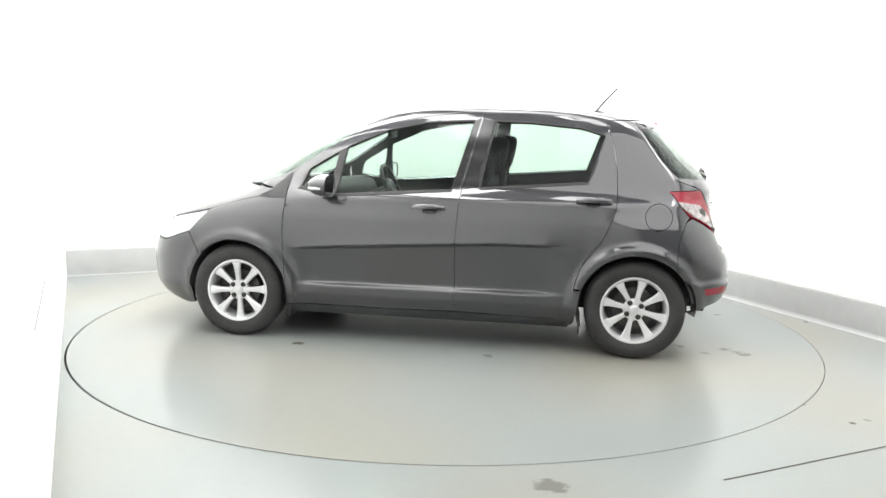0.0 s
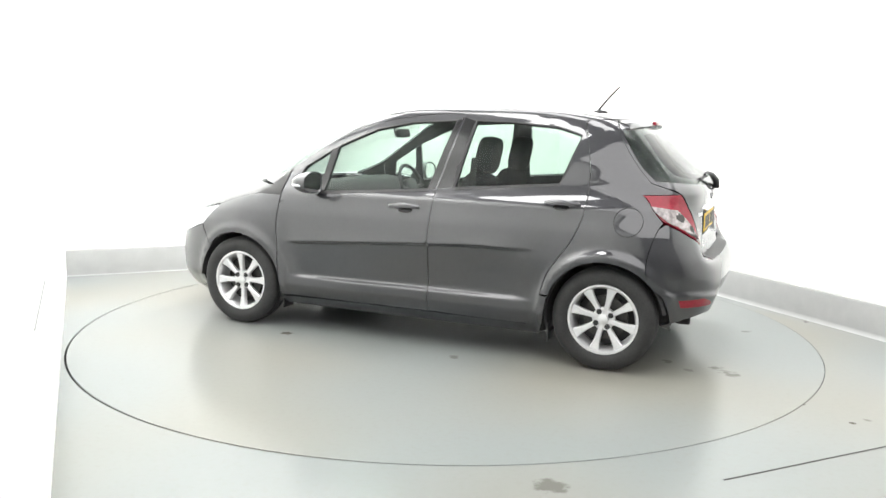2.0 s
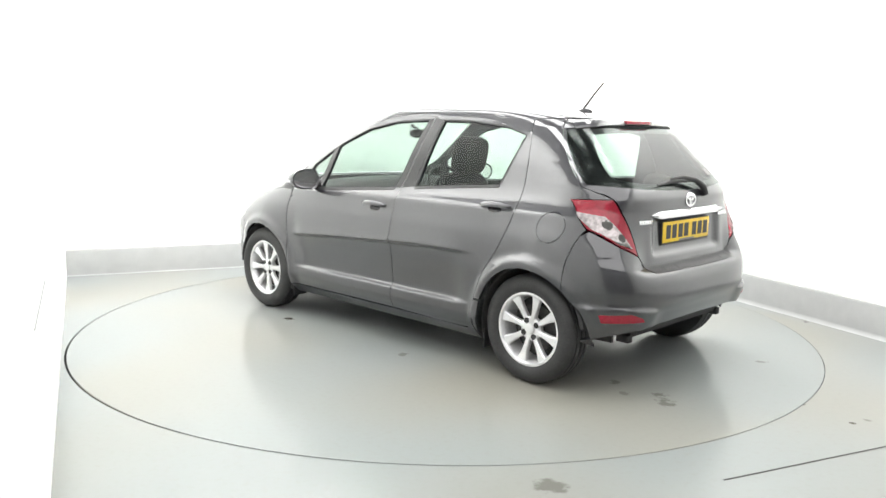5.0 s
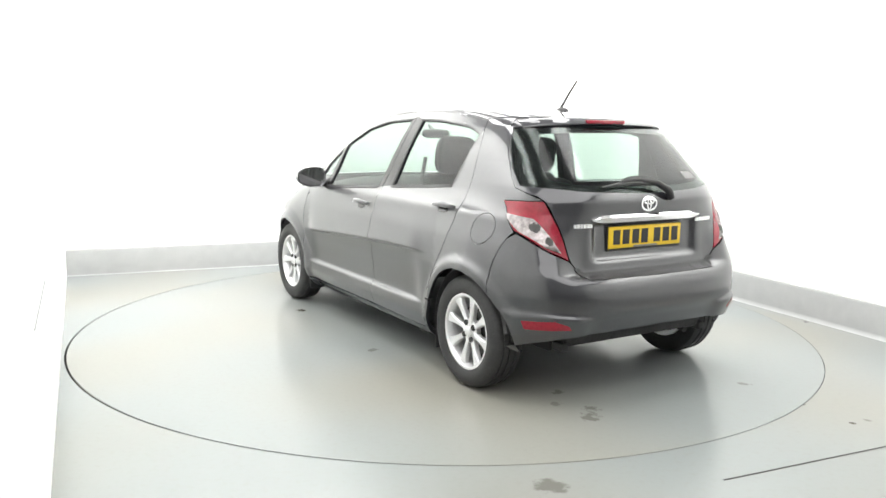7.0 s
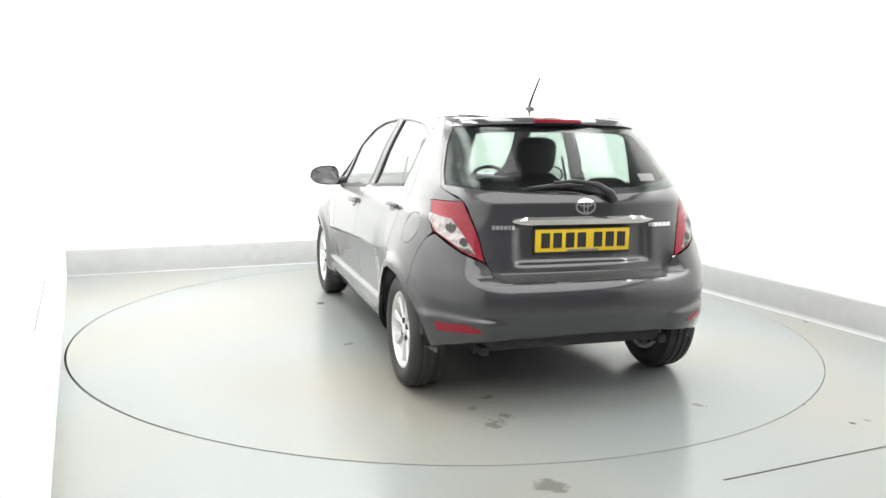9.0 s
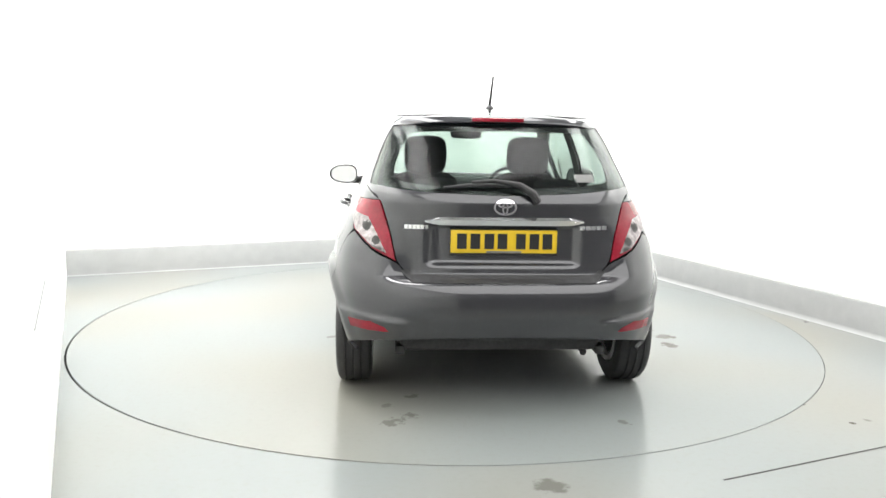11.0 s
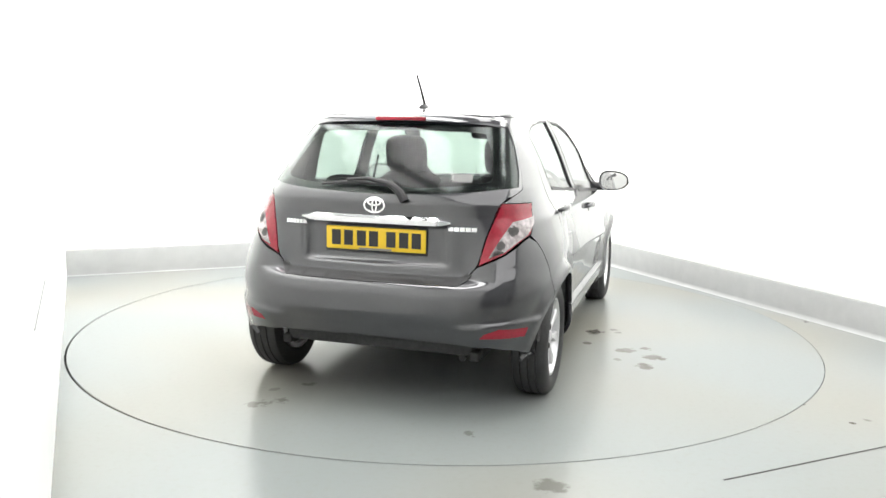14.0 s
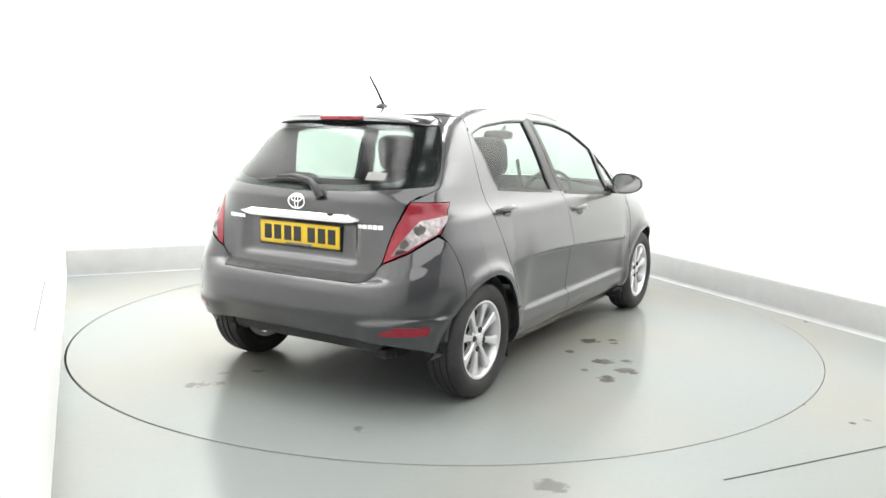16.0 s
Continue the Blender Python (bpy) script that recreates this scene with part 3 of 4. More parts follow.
FLAP = outline(("f", [(-1.37 + 0.08 * math.cos(a), 0.862 + 0.08 * math.sin(a)) for a in np.linspace(0, 2 * math.pi, 33)]))
for flip in (False, True):
    patch("rear_quarter", outline(("f", [(-0.942, 0.42)]), ("fc", rev(C_CUT)), ("f", [(-1.075, 1.422)]), ("fc", rev(HATCH_UP)), ("t", [(0.640, 1.045), (0.600, 1.015)]), ("fc", LAMP_LOW), ("t", [(0.724, 0.862)]), ("fc", BUMPER_SIDE), ("f", arch(-1.255, a0=133, a1=22))),
          PAINT, car, "", [] if flip else [FLAP], back=TRIM, mirror=flip, step=0.022, zstep=0.011)
    patch("front_wing", outline(("fc", rev(FRONT_CUT)), ("f", [(0.93, 0.225)]), ("f", arch(1.255, a0=192, a1=42)), ("f", [(1.56, 0.60), (1.60, 0.67), (1.48, 0.805)]), ("fc", BON_EDGE)), PAINT, car, "", mirror=flip, step=0.025, zstep=0.012)
    patch("windscreen_pillar", outline(("fc", A_LINE), ("n", [(0.488, 1.442)]), ("nc", rev(WS_EDGE)), ("f", [(0.965, 0.955)])), PAINT, car, "", back=TRIM, mirror=flip)
    patch("sill", outline(("f", [(0.93, 0.222), (0.905, 0.228), (-0.165, 0.228), (-0.79, 0.220), (-0.88, 0.31), (-0.89, 0.41), (-0.935, 0.41), (-0.905, 0.24), (-0.86, 0.155), (0.90, 0.165)])), PAINT, car, "", back=UNDER, mirror=flip)
    lens = patch("tail_light", outline(("tc", [(0.518, 0.735), (0.548, 0.86), (0.603, 1.015)]), ("f", [LAMP_LOW[0]]), ("fc", LAMP_LOW), ("t", LAMP_LOW_T)), REDLENS, car, "red and clear tail light lens wrapping the corner", gap=0.002, thick=0.05, lift=0.006, curve=0.006, mirror=flip)
    patch("reversing_lens", outline(("t", [(0.560, 0.765), (0.60, 0.845), (0.648, 0.93)]), ("f", [(-1.478, 0.950), (-1.500, 0.918)]), ("t", [(0.710, 0.863), (0.625, 0.789)])), CLEARLENS, lens, "clear silver lower lens", gap=0.002, thick=0.02, lift=0.011, curve=0.004, mirror=flip)
    for by, bz, br in ((0.655, 0.885, 0.024), (0.612, 0.820, 0.020)):
        patch("bulb_reflector", outline(("t", [(by + br * math.cos(a), bz + 1.2 * br * math.sin(a)) for a in np.linspace(0, 2 * math.pi, 17)])), STEEL, lens, "round grey bulb reflector in the lens", gap=0.0, thick=0.012, lift=0.0125, curve=0.004, step=0.012, mirror=flip)
    patch("headlight", outline(("f", [(1.475, 0.808), (1.595, 0.672)]), ("n", [(0.66, 0.60), (0.50, 0.60), (0.44, 0.66), (0.50, 0.72)])), HEADLENS, car, "clear swept-back headlight", gap=0.003, thick=0.04, curve=0.004, mirror=flip)
    if not flip:
        patch("fuel_flap", FLAP, PAINT, car, "round fuel filler flap", gap=0.0035, step=0.02)

patch("windscreen", whole_nose(outline(("n", [(0.0, 0.99), (0.40, 0.985)]), ("nc", WS_EDGE), ("n", [(0.488, 1.444), (0.0, 1.445)]))), SIDEGLASS, car, "clear windscreen", back=CLEAR, lift=-0.002, thick=0.005, step=0.04)
patch("bonnet", whole_nose(outline(("n", [(0.0, 0.735), (0.50, 0.735)]), ("fc", BON_EDGE), ("n", [(0.685, 0.968), (0.62, 0.975), (0.40, 0.978), (0.0, 0.984)]))), PAINT, car, "", step=0.035)
patch("front_bumper", whole_nose(outline(("n", [(0.0, 0.15), (0.6, 0.155)]), ("f", [(1.62, 0.17), (1.59, 0.26)]), ("f", arch(1.255, a0=-3, a1=42)), ("f", [(1.56, 0.60), (1.60, 0.665)]), ("n", [(0.66, 0.597), (0.50, 0.597), (0.44, 0.66), (0.49, 0.73), (0.0, 0.73)]))), PAINT, car, "", step=0.035)
bumper_poly = whole_tail(outline(("t", [(0.0, 0.648)]), ("tc", BUMPER_TOP), ("fc", BUMPER_SIDE), ("f", arch(-1.255, a0=133, a1=188)), ("f", [(-1.597, 0.262)]), ("t", [(0.755, 0.292), (0.70, 0.325), (0.60, 0.35), (0.40, 0.362), (0.0, 0.368)])))
rear_bumper = patch("rear_bumper", bumper_poly, PAINT, car, "", back=UNDER, step=0.025, zstep=0.01)
patch("rear_valance", whole_tail(outline(("t", [(0.0, 0.385), (0.50, 0.375), (0.58, 0.345), (0.54, 0.305), (0.0, 0.30)]))), UNDER, rear_bumper, "black lower valance", lift=-0.06, thick=0.02)
# shade of the gap under the hatch, laid on the ledge as a black strip
patch("hatch_gap_shade", whole_tail(outline(("t", [(0.0, 0.634), (0.44, 0.637), (0.475, 0.660), (0.492, 0.688), (0.462, 0.690), (0.440, 0.668), (0.0, 0.668)]))), BLACK, rear_bumper, "black strip standing in for the shaded gap under the hatch", lift=0.003, thick=0.006, gap=0.0)
HATCH = [(0.0, 0.652)]
tailgate = patch("tailgate", whole_tail(outline(("t", HATCH), ("tc", HATCH_LOW), ("fc", HATCH_UP), ("t", [(0.0, 1.43)]))), PAINT, car, "", [whole_tail(outline(*GLASS_RUNS))], back=TRIM, step=0.02, zstep=0.01)
INNER_T = [(0.0, 1.085), (0.30, 1.09), (0.515, 1.115), (0.54, 1.15), (0.515, 1.24), (0.465, 1.325), (0.41, 1.352), (0.0, 1.360)]
patch("rear_window", shrink(whole_tail(outline(*GLASS_RUNS)), 0.002), REARGLASS, tailgate, "tinted heated rear window", back=CLEAR, lift=-0.003, thick=0.004, gap=0)
patch("window_border", shrink(whole_tail(outline(*GLASS_RUNS)), 0.001), GLOSSBLACK, tailgate, "glossy black window border", [whole_tail(outline(("tc", INNER_T)))], lift=-0.009, thick=0.004, gap=0)


def build_roof():
    """The roof skin: rings of the car's outline from the gutter up to the crown."""
    n = 240
    s = np.linspace(0, 2 * L_HALF, n, endpoint=False)
    v = np.minimum(s, 2 * L_HALF - s)
    gutter = [(0.0, 1.4325), (s_side(-1.225, 1.425), 1.431), (s_side(-1.075, 1.422), 1.425), (s_side(-1.06, 1.412), 1.416), (s_side(-0.9, 1.438), 1.442), (s_side(-0.6, 1.456), 1.460), (s_side(-0.29, 1.458), 1.462), (s_nose(0.488, 1.442), 1.446), (L_HALF, 1.448)]
    base = np.interp(v, [g[0] for g in gutter], [g[1] for g in gutter])
    rows = [skin(s, base + (1.5095 - base) * k) for k in (0.0, 0.03, 0.08, 0.15, 0.24, 0.34, 0.44, 0.54, 0.63, 0.71, 0.78, 0.84, 0.89, 0.93, 0.96, 0.98, 1.0)]
    bm = bmesh.new()
    vs = [[bm.verts.new(p) for p in r] for r in [rows[0] - np.array([0, 0, 0.02])] + rows]
    for a, b in zip(vs, vs[1:]):
        for i in range(n):
            bm.faces.new((a[i], a[(i + 1) % n], b[(i + 1) % n], b[i]))
    bm.faces.new(vs[-1])
    low = [bm.verts.new((v.co.x * 0.995, v.co.y * 0.98, min(1.395, v.co.z))) for v in vs[0]]
    for i in range(n):
        bm.faces.new((low[i], low[(i + 1) % n], vs[0][(i + 1) % n], vs[0][i]))
    f = bm.faces.new(low)
    ob = part("roof", bm, [PAINT, HEADLINER], car, sharp=50)
    for q in ob.data.polygons:
        q.material_index = 1 if q.center.z < 1.396 and q.normal.z < -0.2 else 0
    return ob


roof = build_roof()

# dark panels laid over the body at the feet of the windscreen pillars
for flip in (False, True):
    run = [(0.936, 0.905), (1.13, 0.905), (1.05, 0.955), (0.985, 1.01), (0.918, 1.07), (0.931, 0.99)]
    patch("pillar_foot_panel", outline(("f", run + run[:1])), BLACK, car, "dark panel at the pillar's foot", lift=0.0025, thick=0.006, gap=0.0, mirror=flip)

# rubber seals round the door glasses
for flip in (False, True):
    for k in (W_FRONT, W_TRI, W_REAR):
        rim = outline(("f", k + k[:1]))
        patch("window_seal", shrink(rim, -0.011), BLACK, car, "black rubber window seal", [rim], lift=0.001, thick=0.012, gap=0.0, mirror=flip)

# black film on the door pillars, rubber strips along the glass
for flip in (False, True):
    for run in ([(-0.128, 0.992), (-0.178, 0.985), (-0.284, 1.428), (-0.243, 1.406)], [(-0.190, 0.99), (-0.302, 1.004), (-0.375, 1.406), (-0.294, 1.430)]):
        patch("pillar_film", outline(("f", run + run[:1])), GLOSSBLACK, car, "black door pillar film", lift=0.0015, thick=0.003, gap=0.002, mirror=flip)
    patch("divider_bar", outline(("f", [(0.655, 0.948), (0.60, 0.943), (0.558, 1.232), (0.612, 1.204), (0.655, 0.948)])), GLOSSBLACK, car, "black bar between the door glasses", lift=0.0015, thick=0.003, gap=0.001, mirror=flip)
    for run in ([(0.84, 0.983), (0.60, 0.943), (-0.128, 0.990), (-0.126, 0.975), (0.60, 0.928), (0.86, 0.968)], [(-0.305, 1.006), (-0.952, 1.056), (-0.956, 1.041), (-0.305, 0.991)]):
        patch("window_strip", outline(("f", run + run[:1])), BLACK, car, "black rubber window strip", lift=0.004, thick=0.008, gap=0.0, mirror=flip)


# ---- wheels ----
def build_wheel(m):
    """An eight-spoke alloy wheel; its outer face looks along +y of its own space."""
    wheel = part("wheel", revolve([(0.196, -0.09), (0.196, 0.062), (0.203, 0.068), (0.203, 0.076), (0.192, 0.076), (0.180, 0.060), (0.176, 0.02), (0.172, -0.09)], 56), ALLOY, car, "eight-spoke silver alloy wheel")
    tread = [(0.296, -0.062), (0.290, -0.078), (0.262, -0.092), (0.225, -0.092), (0.20, -0.082), (0.198, -0.06), (0.198, 0.055), (0.204, 0.078), (0.225, 0.090), (0.255, 0.092), (0.278, 0.084), (0.291, 0.072), (0.297, 0.060),
             (0.299, 0.045), (0.2925, 0.043), (0.2925, 0.036), (0.300, 0.034), (0.3005, 0.008), (0.293, 0.006), (0.293, -0.002), (0.3005, -0.004), (0.300, -0.030), (0.2925, -0.032), (0.2925, -0.040), (0.299, -0.042)]
    part("tyre", revolve(tread, 72), RUBBER, wheel, "black rubber tyre")
    first = None
    for k in range(8):
        bm = bmesh.new()
        rows = []
        for r, w, y, d in ((0.030, 0.020, 0.052, 0.03), (0.065, 0.0140, 0.056, 0.03), (0.11, 0.0160, 0.060, 0.028), (0.155, 0.0225, 0.064, 0.026), (0.184, 0.031, 0.066, 0.026)):
            rows.append([bm.verts.new(p) for p in ((r, y - d, -w), (r, y - 0.006, -w), (r, y, -w + 0.006), (r, y, w - 0.006), (r, y - 0.006, w), (r, y - d, w))])
        for a, b in zip(rows, rows[1:]):
            for i in range(6):
                bm.faces.new((a[i], a[(i + 1) % 6], b[(i + 1) % 6], b[i]))
        bm.faces.new(rows[0]), bm.faces.new(rows[-1])
        bmesh.ops.rotate(bm, cent=(0, 0, 0), matrix=Matrix.Rotation(radians(45 * k), 3, "Y"), verts=bm.verts)
        part("spoke", bm, ALLOY, wheel)
    part("hub_cap", revolve([(0.0005, 0.066), (0.022, 0.066), (0.029, 0.062), (0.031, 0.05), (0.031, 0.02), (0.0005, 0.02)], 28), ALLOY, wheel, "round silver hub cap")
    part("hub_plate", revolve([(0.0005, 0.052), (0.052, 0.052), (0.066, 0.046), (0.066, 0.02), (0.0005, 0.02)], 36), ALLOY, wheel)
    for k in range(4):
        a = radians(90 * k + 45)
        # solid disc, coloured dark for the shade in the nut's recess
        bm = revolve([(0.0005, 0.060), (0.0135, 0.060), (0.0160, 0.0575), (0.0160, 0.04), (0.0005, 0.04)], 12)
        bmesh.ops.translate(bm, vec=(0.049 * math.cos(a), 0, 0.049 * math.sin(a)), verts=bm.verts)
        part("nut_recess_disc", bm, UNDER, wheel, "raised dark disc standing in for a shaded wheel nut recess")
    part("brake_disc", revolve([(0.06, 0.0), (0.128, 0.0), (0.128, -0.022), (0.06, -0.022)], 40), STEEL, wheel, "worn grey brake disc")
    part("brake_drum", revolve([(0.0005, -0.03), (0.168, -0.03), (0.168, -0.06), (0.0005, -0.06)], 32), UNDER, wheel)
    part("valve", tube([(0.176, 0.03, 0.0), (0.162, 0.058, 0.0)], 0.004), BLACK, wheel)
    wheel.matrix_basis = m
    return wheel


W_Y = 0.735
front_left = build_wheel(pose(1.255, W_Y, 0.30, 0, 3, 0))
copy_thing(front_left, pose(-1.255, W_Y, 0.30, 0, -14, 0))
copy_thing(front_left, pose(1.255, -W_Y, 0.30, 0, 14, 180))
copy_thing(front_left, pose(-1.255, -W_Y, 0.30, 0, 31, 180))

# wheel wells, floor pan and what hangs below
for x in (1.255, -1.255):
    for s in (1, -1):
        bm = bmesh.new()
        rows = []
        for a in np.linspace(radians(170 if x < 0 else 200), radians(-20 if x < 0 else 2), 20):
            rows.append([bm.verts.new((x + r * math.cos(a), s * y, 0.30 + r * math.sin(a))) for r, y in ((0.335, 0.80), (0.35, 0.79), (0.35, 0.50), (0.335, 0.50))])
        for a, b in zip(rows, rows[1:]):
            for i in range(4):
                bm.faces.new((a[i], a[(i + 1) % 4], b[(i + 1) % 4], b[i]))
        bm.faces.new(rows[0]), bm.faces.new(rows[-1])
        part("wheel_arch_liner", bm, UNDER, car, "black wheel arch liner")
        part("wheel_arch_back", box(x - 0.34, x + 0.34, s * 0.51 - 0.01, s * 0.51 + 0.01, 0.24, 0.62), UNDER, car)
part("floor_pan", box(-0.90, 0.90, -0.74, 0.74, 0.165, 0.25, 0.03), UNDER, car, "dark underbody")
part("boot_floor", box(-1.70, -0.90, -0.50, 0.50, 0.27, 0.46, 0.04), UNDER, car)
part("engine_tray", box(0.90, 1.90, -0.50, 0.50, 0.17, 0.62, 0.05), UNDER, car)
part("rear_axle_beam", tube([(-1.22, -0.66, 0.27), (-1.15, -0.45, 0.25), (-1.15, 0.45, 0.25), (-1.22, 0.66, 0.27)], 0.035), UNDER, car, "dark rear axle beam")
part("exhaust_pipe", tube([(-0.9, -0.42, 0.20), (-1.45, -0.42, 0.25), (-1.58, -0.43, 0.262), (-1.645, -0.43, 0.252)], 0.018, 14), UNDER, car, "short exhaust pipe below the bumper")
for s in (1, -1):
    part("tow_bracket", box(-1.70, -1.62, s * 0.50 - 0.025, s * 0.50 + 0.02, 0.255, 0.30, 0.008), UNDER, car)
    part("mud_flap", box(-0.935, -0.925, s * 0.74 - 0.055, s * 0.74 + 0.055, 0.13, 0.24, 0.003), BLACK, car, "small black mud flap")
    part("mud_flap", box(0.905, 0.915, s * 0.74 - 0.055, s * 0.74 + 0.055, 0.14, 0.24, 0.003), BLACK, car, "small black mud flap")


# ---- fittings on the skin ----
def on_skin(s, z, lift=0.0):
    """A pose on the skin: x along it forward on the left flank, y out of it, z up along it."""
    p, n = skin(np.array([s]), np.array([z]))[0], skin_normal(np.array([s]), np.array([z]))[0]
    n = Vector(n)
    up = (Vector((0, 0, 1)) - n * n.z).normalized()
    x = n.cross(up)
    m = Matrix((x, n, up)).transposed().to_4x4()
    return Matrix.Translation(Vector(p) + n * lift) @ m


def mirrored(bm):
    bmesh.ops.scale(bm, vec=(1, -1, 1), verts=bm.verts)
    bmesh.ops.reverse_faces(bm, faces=bm.faces)
    return bm


for flip in (False, True):
    for x, z in ((-0.005, 0.868), (-0.985, 0.938)):
        m = on_skin(s_side(x, z), z - 0.03) @ pose(0, 0, 0.03, 6, 0, 0)
        bm = bmesh.new()
        rows = []
        for i in range(15):
            t = i / 14
            u = -0.105 + 0.21 * t
            o = 0.006 + 0.030 * math.sin(math.pi * t) ** 0.7
            h = 0.010 + 0.006 * math.sin(math.pi * t)
            rows.append([bm.verts.new(m @ Vector((u, o + q * 0.011, 0.006 + k * h))) for q, k in ((-1, -0.7), (0.6, -1), (1, -0.3), (1, 0.4), (0.5, 1), (-1, 0.8))])
        for a, b in zip(rows, rows[1:]):
            for i in range(6):
                bm.faces.new((a[i], a[(i + 1) % 6], b[(i + 1) % 6], b[i]))
        bm.faces.new(rows[0]), bm.faces.new(rows[-1])
        part("door_handle", mirrored(bm) if flip else bm, PAINT, car, "body-coloured pull handle", sharp=60)
        cup = outline(("f", [(x + 0.066 * math.cos(a), z - 0.006 + 0.034 * math.sin(a)) for a in np.linspace(0, 2 * math.pi, 29)]))
        patch("handle_cup", cup, PAINT, car, "shallow painted hollow behind the handle", lift=0.0016, thick=0.004, gap=0.0, curve=0.004, mirror=flip)
        # shade behind the handle, put on the cup as a black oval
        slot = outline(("f", [(x + 0.048 * math.cos(a), z - 0.013 + 0.017 * math.sin(a)) for a in np.linspace(0, 2 * math.pi, 25)]))
        patch("slot_shade", slot, GLOSSBLACK, car, "dark patch standing in for the shaded slot under the handle", lift=0.0030, thick=0.004, gap=0.0, mirror=flip)


def build_mirror(flip):
    """A door mirror: a rounded shell that narrows to the front, a foot, and the glass facing back."""
    bm = bmesh.new()
    rows = []
    for i in range(9):
        t = i / 8
        k = math.sqrt(max(0.0, 1 - (t * 0.97) ** 2.2))
        ring = []
        for a in np.linspace(0, 2 * math.pi, 24, endpoint=False):
            ca, sa = math.cos(a), math.sin(a)
            y = 0.105 * math.copysign(abs(ca) ** 0.75, ca) * k
            z = 0.070 * math.copysign(abs(sa) ** 0.8, sa) * k * (1 - 0.18 * ca)
            ring.append(bm.verts.new((0.60 + 0.135 * t + 0.02 * y, 0.905 + y, 1.002 + z)))
        rows.append(ring)
    for a, b in zip(rows, rows[1:]):
        for i in range(24):
            bm.faces.new((a[i], a[(i + 1) % 24], b[(i + 1) % 24], b[i]))
    bm.faces.new(rows[-1])
    shell = rows[0]
    back = [bm.verts.new((v.co.x + 0.012, 0.905 + (v.co.y - 0.905) * 0.90, 1.002 + (v.co.z - 1.002) * 0.88)) for v in shell]
    for i in range(24):
        bm.faces.new((shell[i], back[i], back[(i + 1) % 24], shell[(i + 1) % 24]))
    bm.faces.new(back)
    ob = part("door_mirror", mirrored(bm) if flip else bm, PAINT, car, "dark grey door mirror", sharp=50)
    bm = bmesh.new()
    ring = []
    for a in np.linspace(0, 2 * math.pi, 24, endpoint=False):
        ca, sa = math.cos(a), math.sin(a)
        y, z = 0.093 * math.copysign(abs(ca) ** 0.75, ca), 0.060 * math.copysign(abs(sa) ** 0.8, sa) * (1 - 0.18 * ca)
        ring.append((0.606 + 0.02 * y, 0.905 + y, 1.002 + z))
    bm.free()
    bm = slab(ring, -0.004)
    part("mirror_glass", mirrored(bm) if flip else bm, MIRROR, ob, "silver mirror glass", sharp=20)
    bm = tube([(0.66, 0.72, 0.965), (0.655, 0.79, 0.955), (0.65, 0.85, 0.958)], [0.035, 0.028, 0.03], 12)
    part("mirror_foot", mirrored(bm) if flip else bm, BLACK, ob, "black mirror foot")
    bm = tube([(0.630, 1.007, 0.988), (0.680, 0.992, 0.988), (0.715, 0.965, 0.988)], [0.007, 0.011, 0.007], 10)
    part("mirror_indicator", mirrored(bm) if flip else bm, HEADLENS, ob, "clear indicator lens on the mirror")


build_mirror(False), build_mirror(True)


def on_tail(name, pts, material, parent, label="", lift=0.004, thick=0.004, curve=0.0, step=0.02):
    return patch(name, outline(("t", list(pts) + [pts[0]])), material, parent, label, lift=lift, thick=thick, gap=0, curve=curve, step=step)


# chrome strip over the plate
bm = bmesh.new()
rows = []
for i in range(21):
    y = -0.385 + 0.77 * i / 20
    k = min(1, (1 - abs(2 * i / 20 - 1)) * 5 + 0.25)
    p = skin(np.array([s_tail(y, 0.915)]), np.array([0.95]))[0]
    rows.append([bm.verts.new((p[0] + dx, y, 0.925 + dz * k)) for dx, dz in ((0.03, 0.017), (-0.004, 0.019), (-0.017, 0.006), (-0.014, -0.019), (0.03, -0.019))])
for a, b in zip(rows, rows[1:]):
    for i in range(5):
        bm.faces.new((a[i], a[(i + 1) % 5], b[(i + 1) % 5], b[i]))
bm.faces.new(rows[0]), bm.faces.new(rows[-1])
part("chrome_strip", bm, CHROME, tailgate, "polished chrome strip over the number plate")

# number plate with plain bars in place of its characters
PX = -1.716
plate = part("number_plate", box(PX - 0.006, PX + 0.006, -0.26, 0.26, 0.768, 0.882, 0.005), YELLOW, tailgate, "yellow number plate")
part("plate_holder", box(PX - 0.002, PX + 0.02, -0.264, 0.264, 0.755, 0.884, 0.004), BLACK, tailgate, "black plate surround")
for i, y in enumerate((0.205, 0.140, 0.072, 0.008, -0.082, -0.148, -0.212)):
    part("plate_bar", box(PX - 0.0075, PX - 0.004, y - 0.0235, y + 0.0235, 0.789, 0.864), BLACK, tailgate, "black bar on the number plate")
part("plate_foot_strip", box(PX - 0.0075, PX - 0.004, -0.085, 0.085, 0.770, 0.780), PAPER, tailgate)


def oval(y, z, ry, rz, wide, deep=0.006, n=32):
    """A flat ring standing on the tail."""
    bm = bmesh.new()
    rows = []
    for a in np.linspace(0, 2 * math.pi, n, endpoint=False):
        ring = []
        for k, d in ((1.0, 0.0), (1.0, deep), (1 - wide / ry, deep), (1 - wide / ry, 0.0)):
            yy, zz = y + ry * k * math.cos(a), z + (rz - (1 - k) * ry) * math.sin(a)
            p = on_skin(s_tail(yy if abs(yy) > 1e-4 else 1e-4, zz), zz, 0.001 + d).translation
            ring.append(bm.verts.new(p))
        rows.append(ring)
    for i in range(n):
        a, b = rows[i], rows[(i + 1) % n]
        for k in range(4):
            bm.faces.new((a[k], a[(k + 1) % 4], b[(k + 1) % 4], b[k]))
    return bm


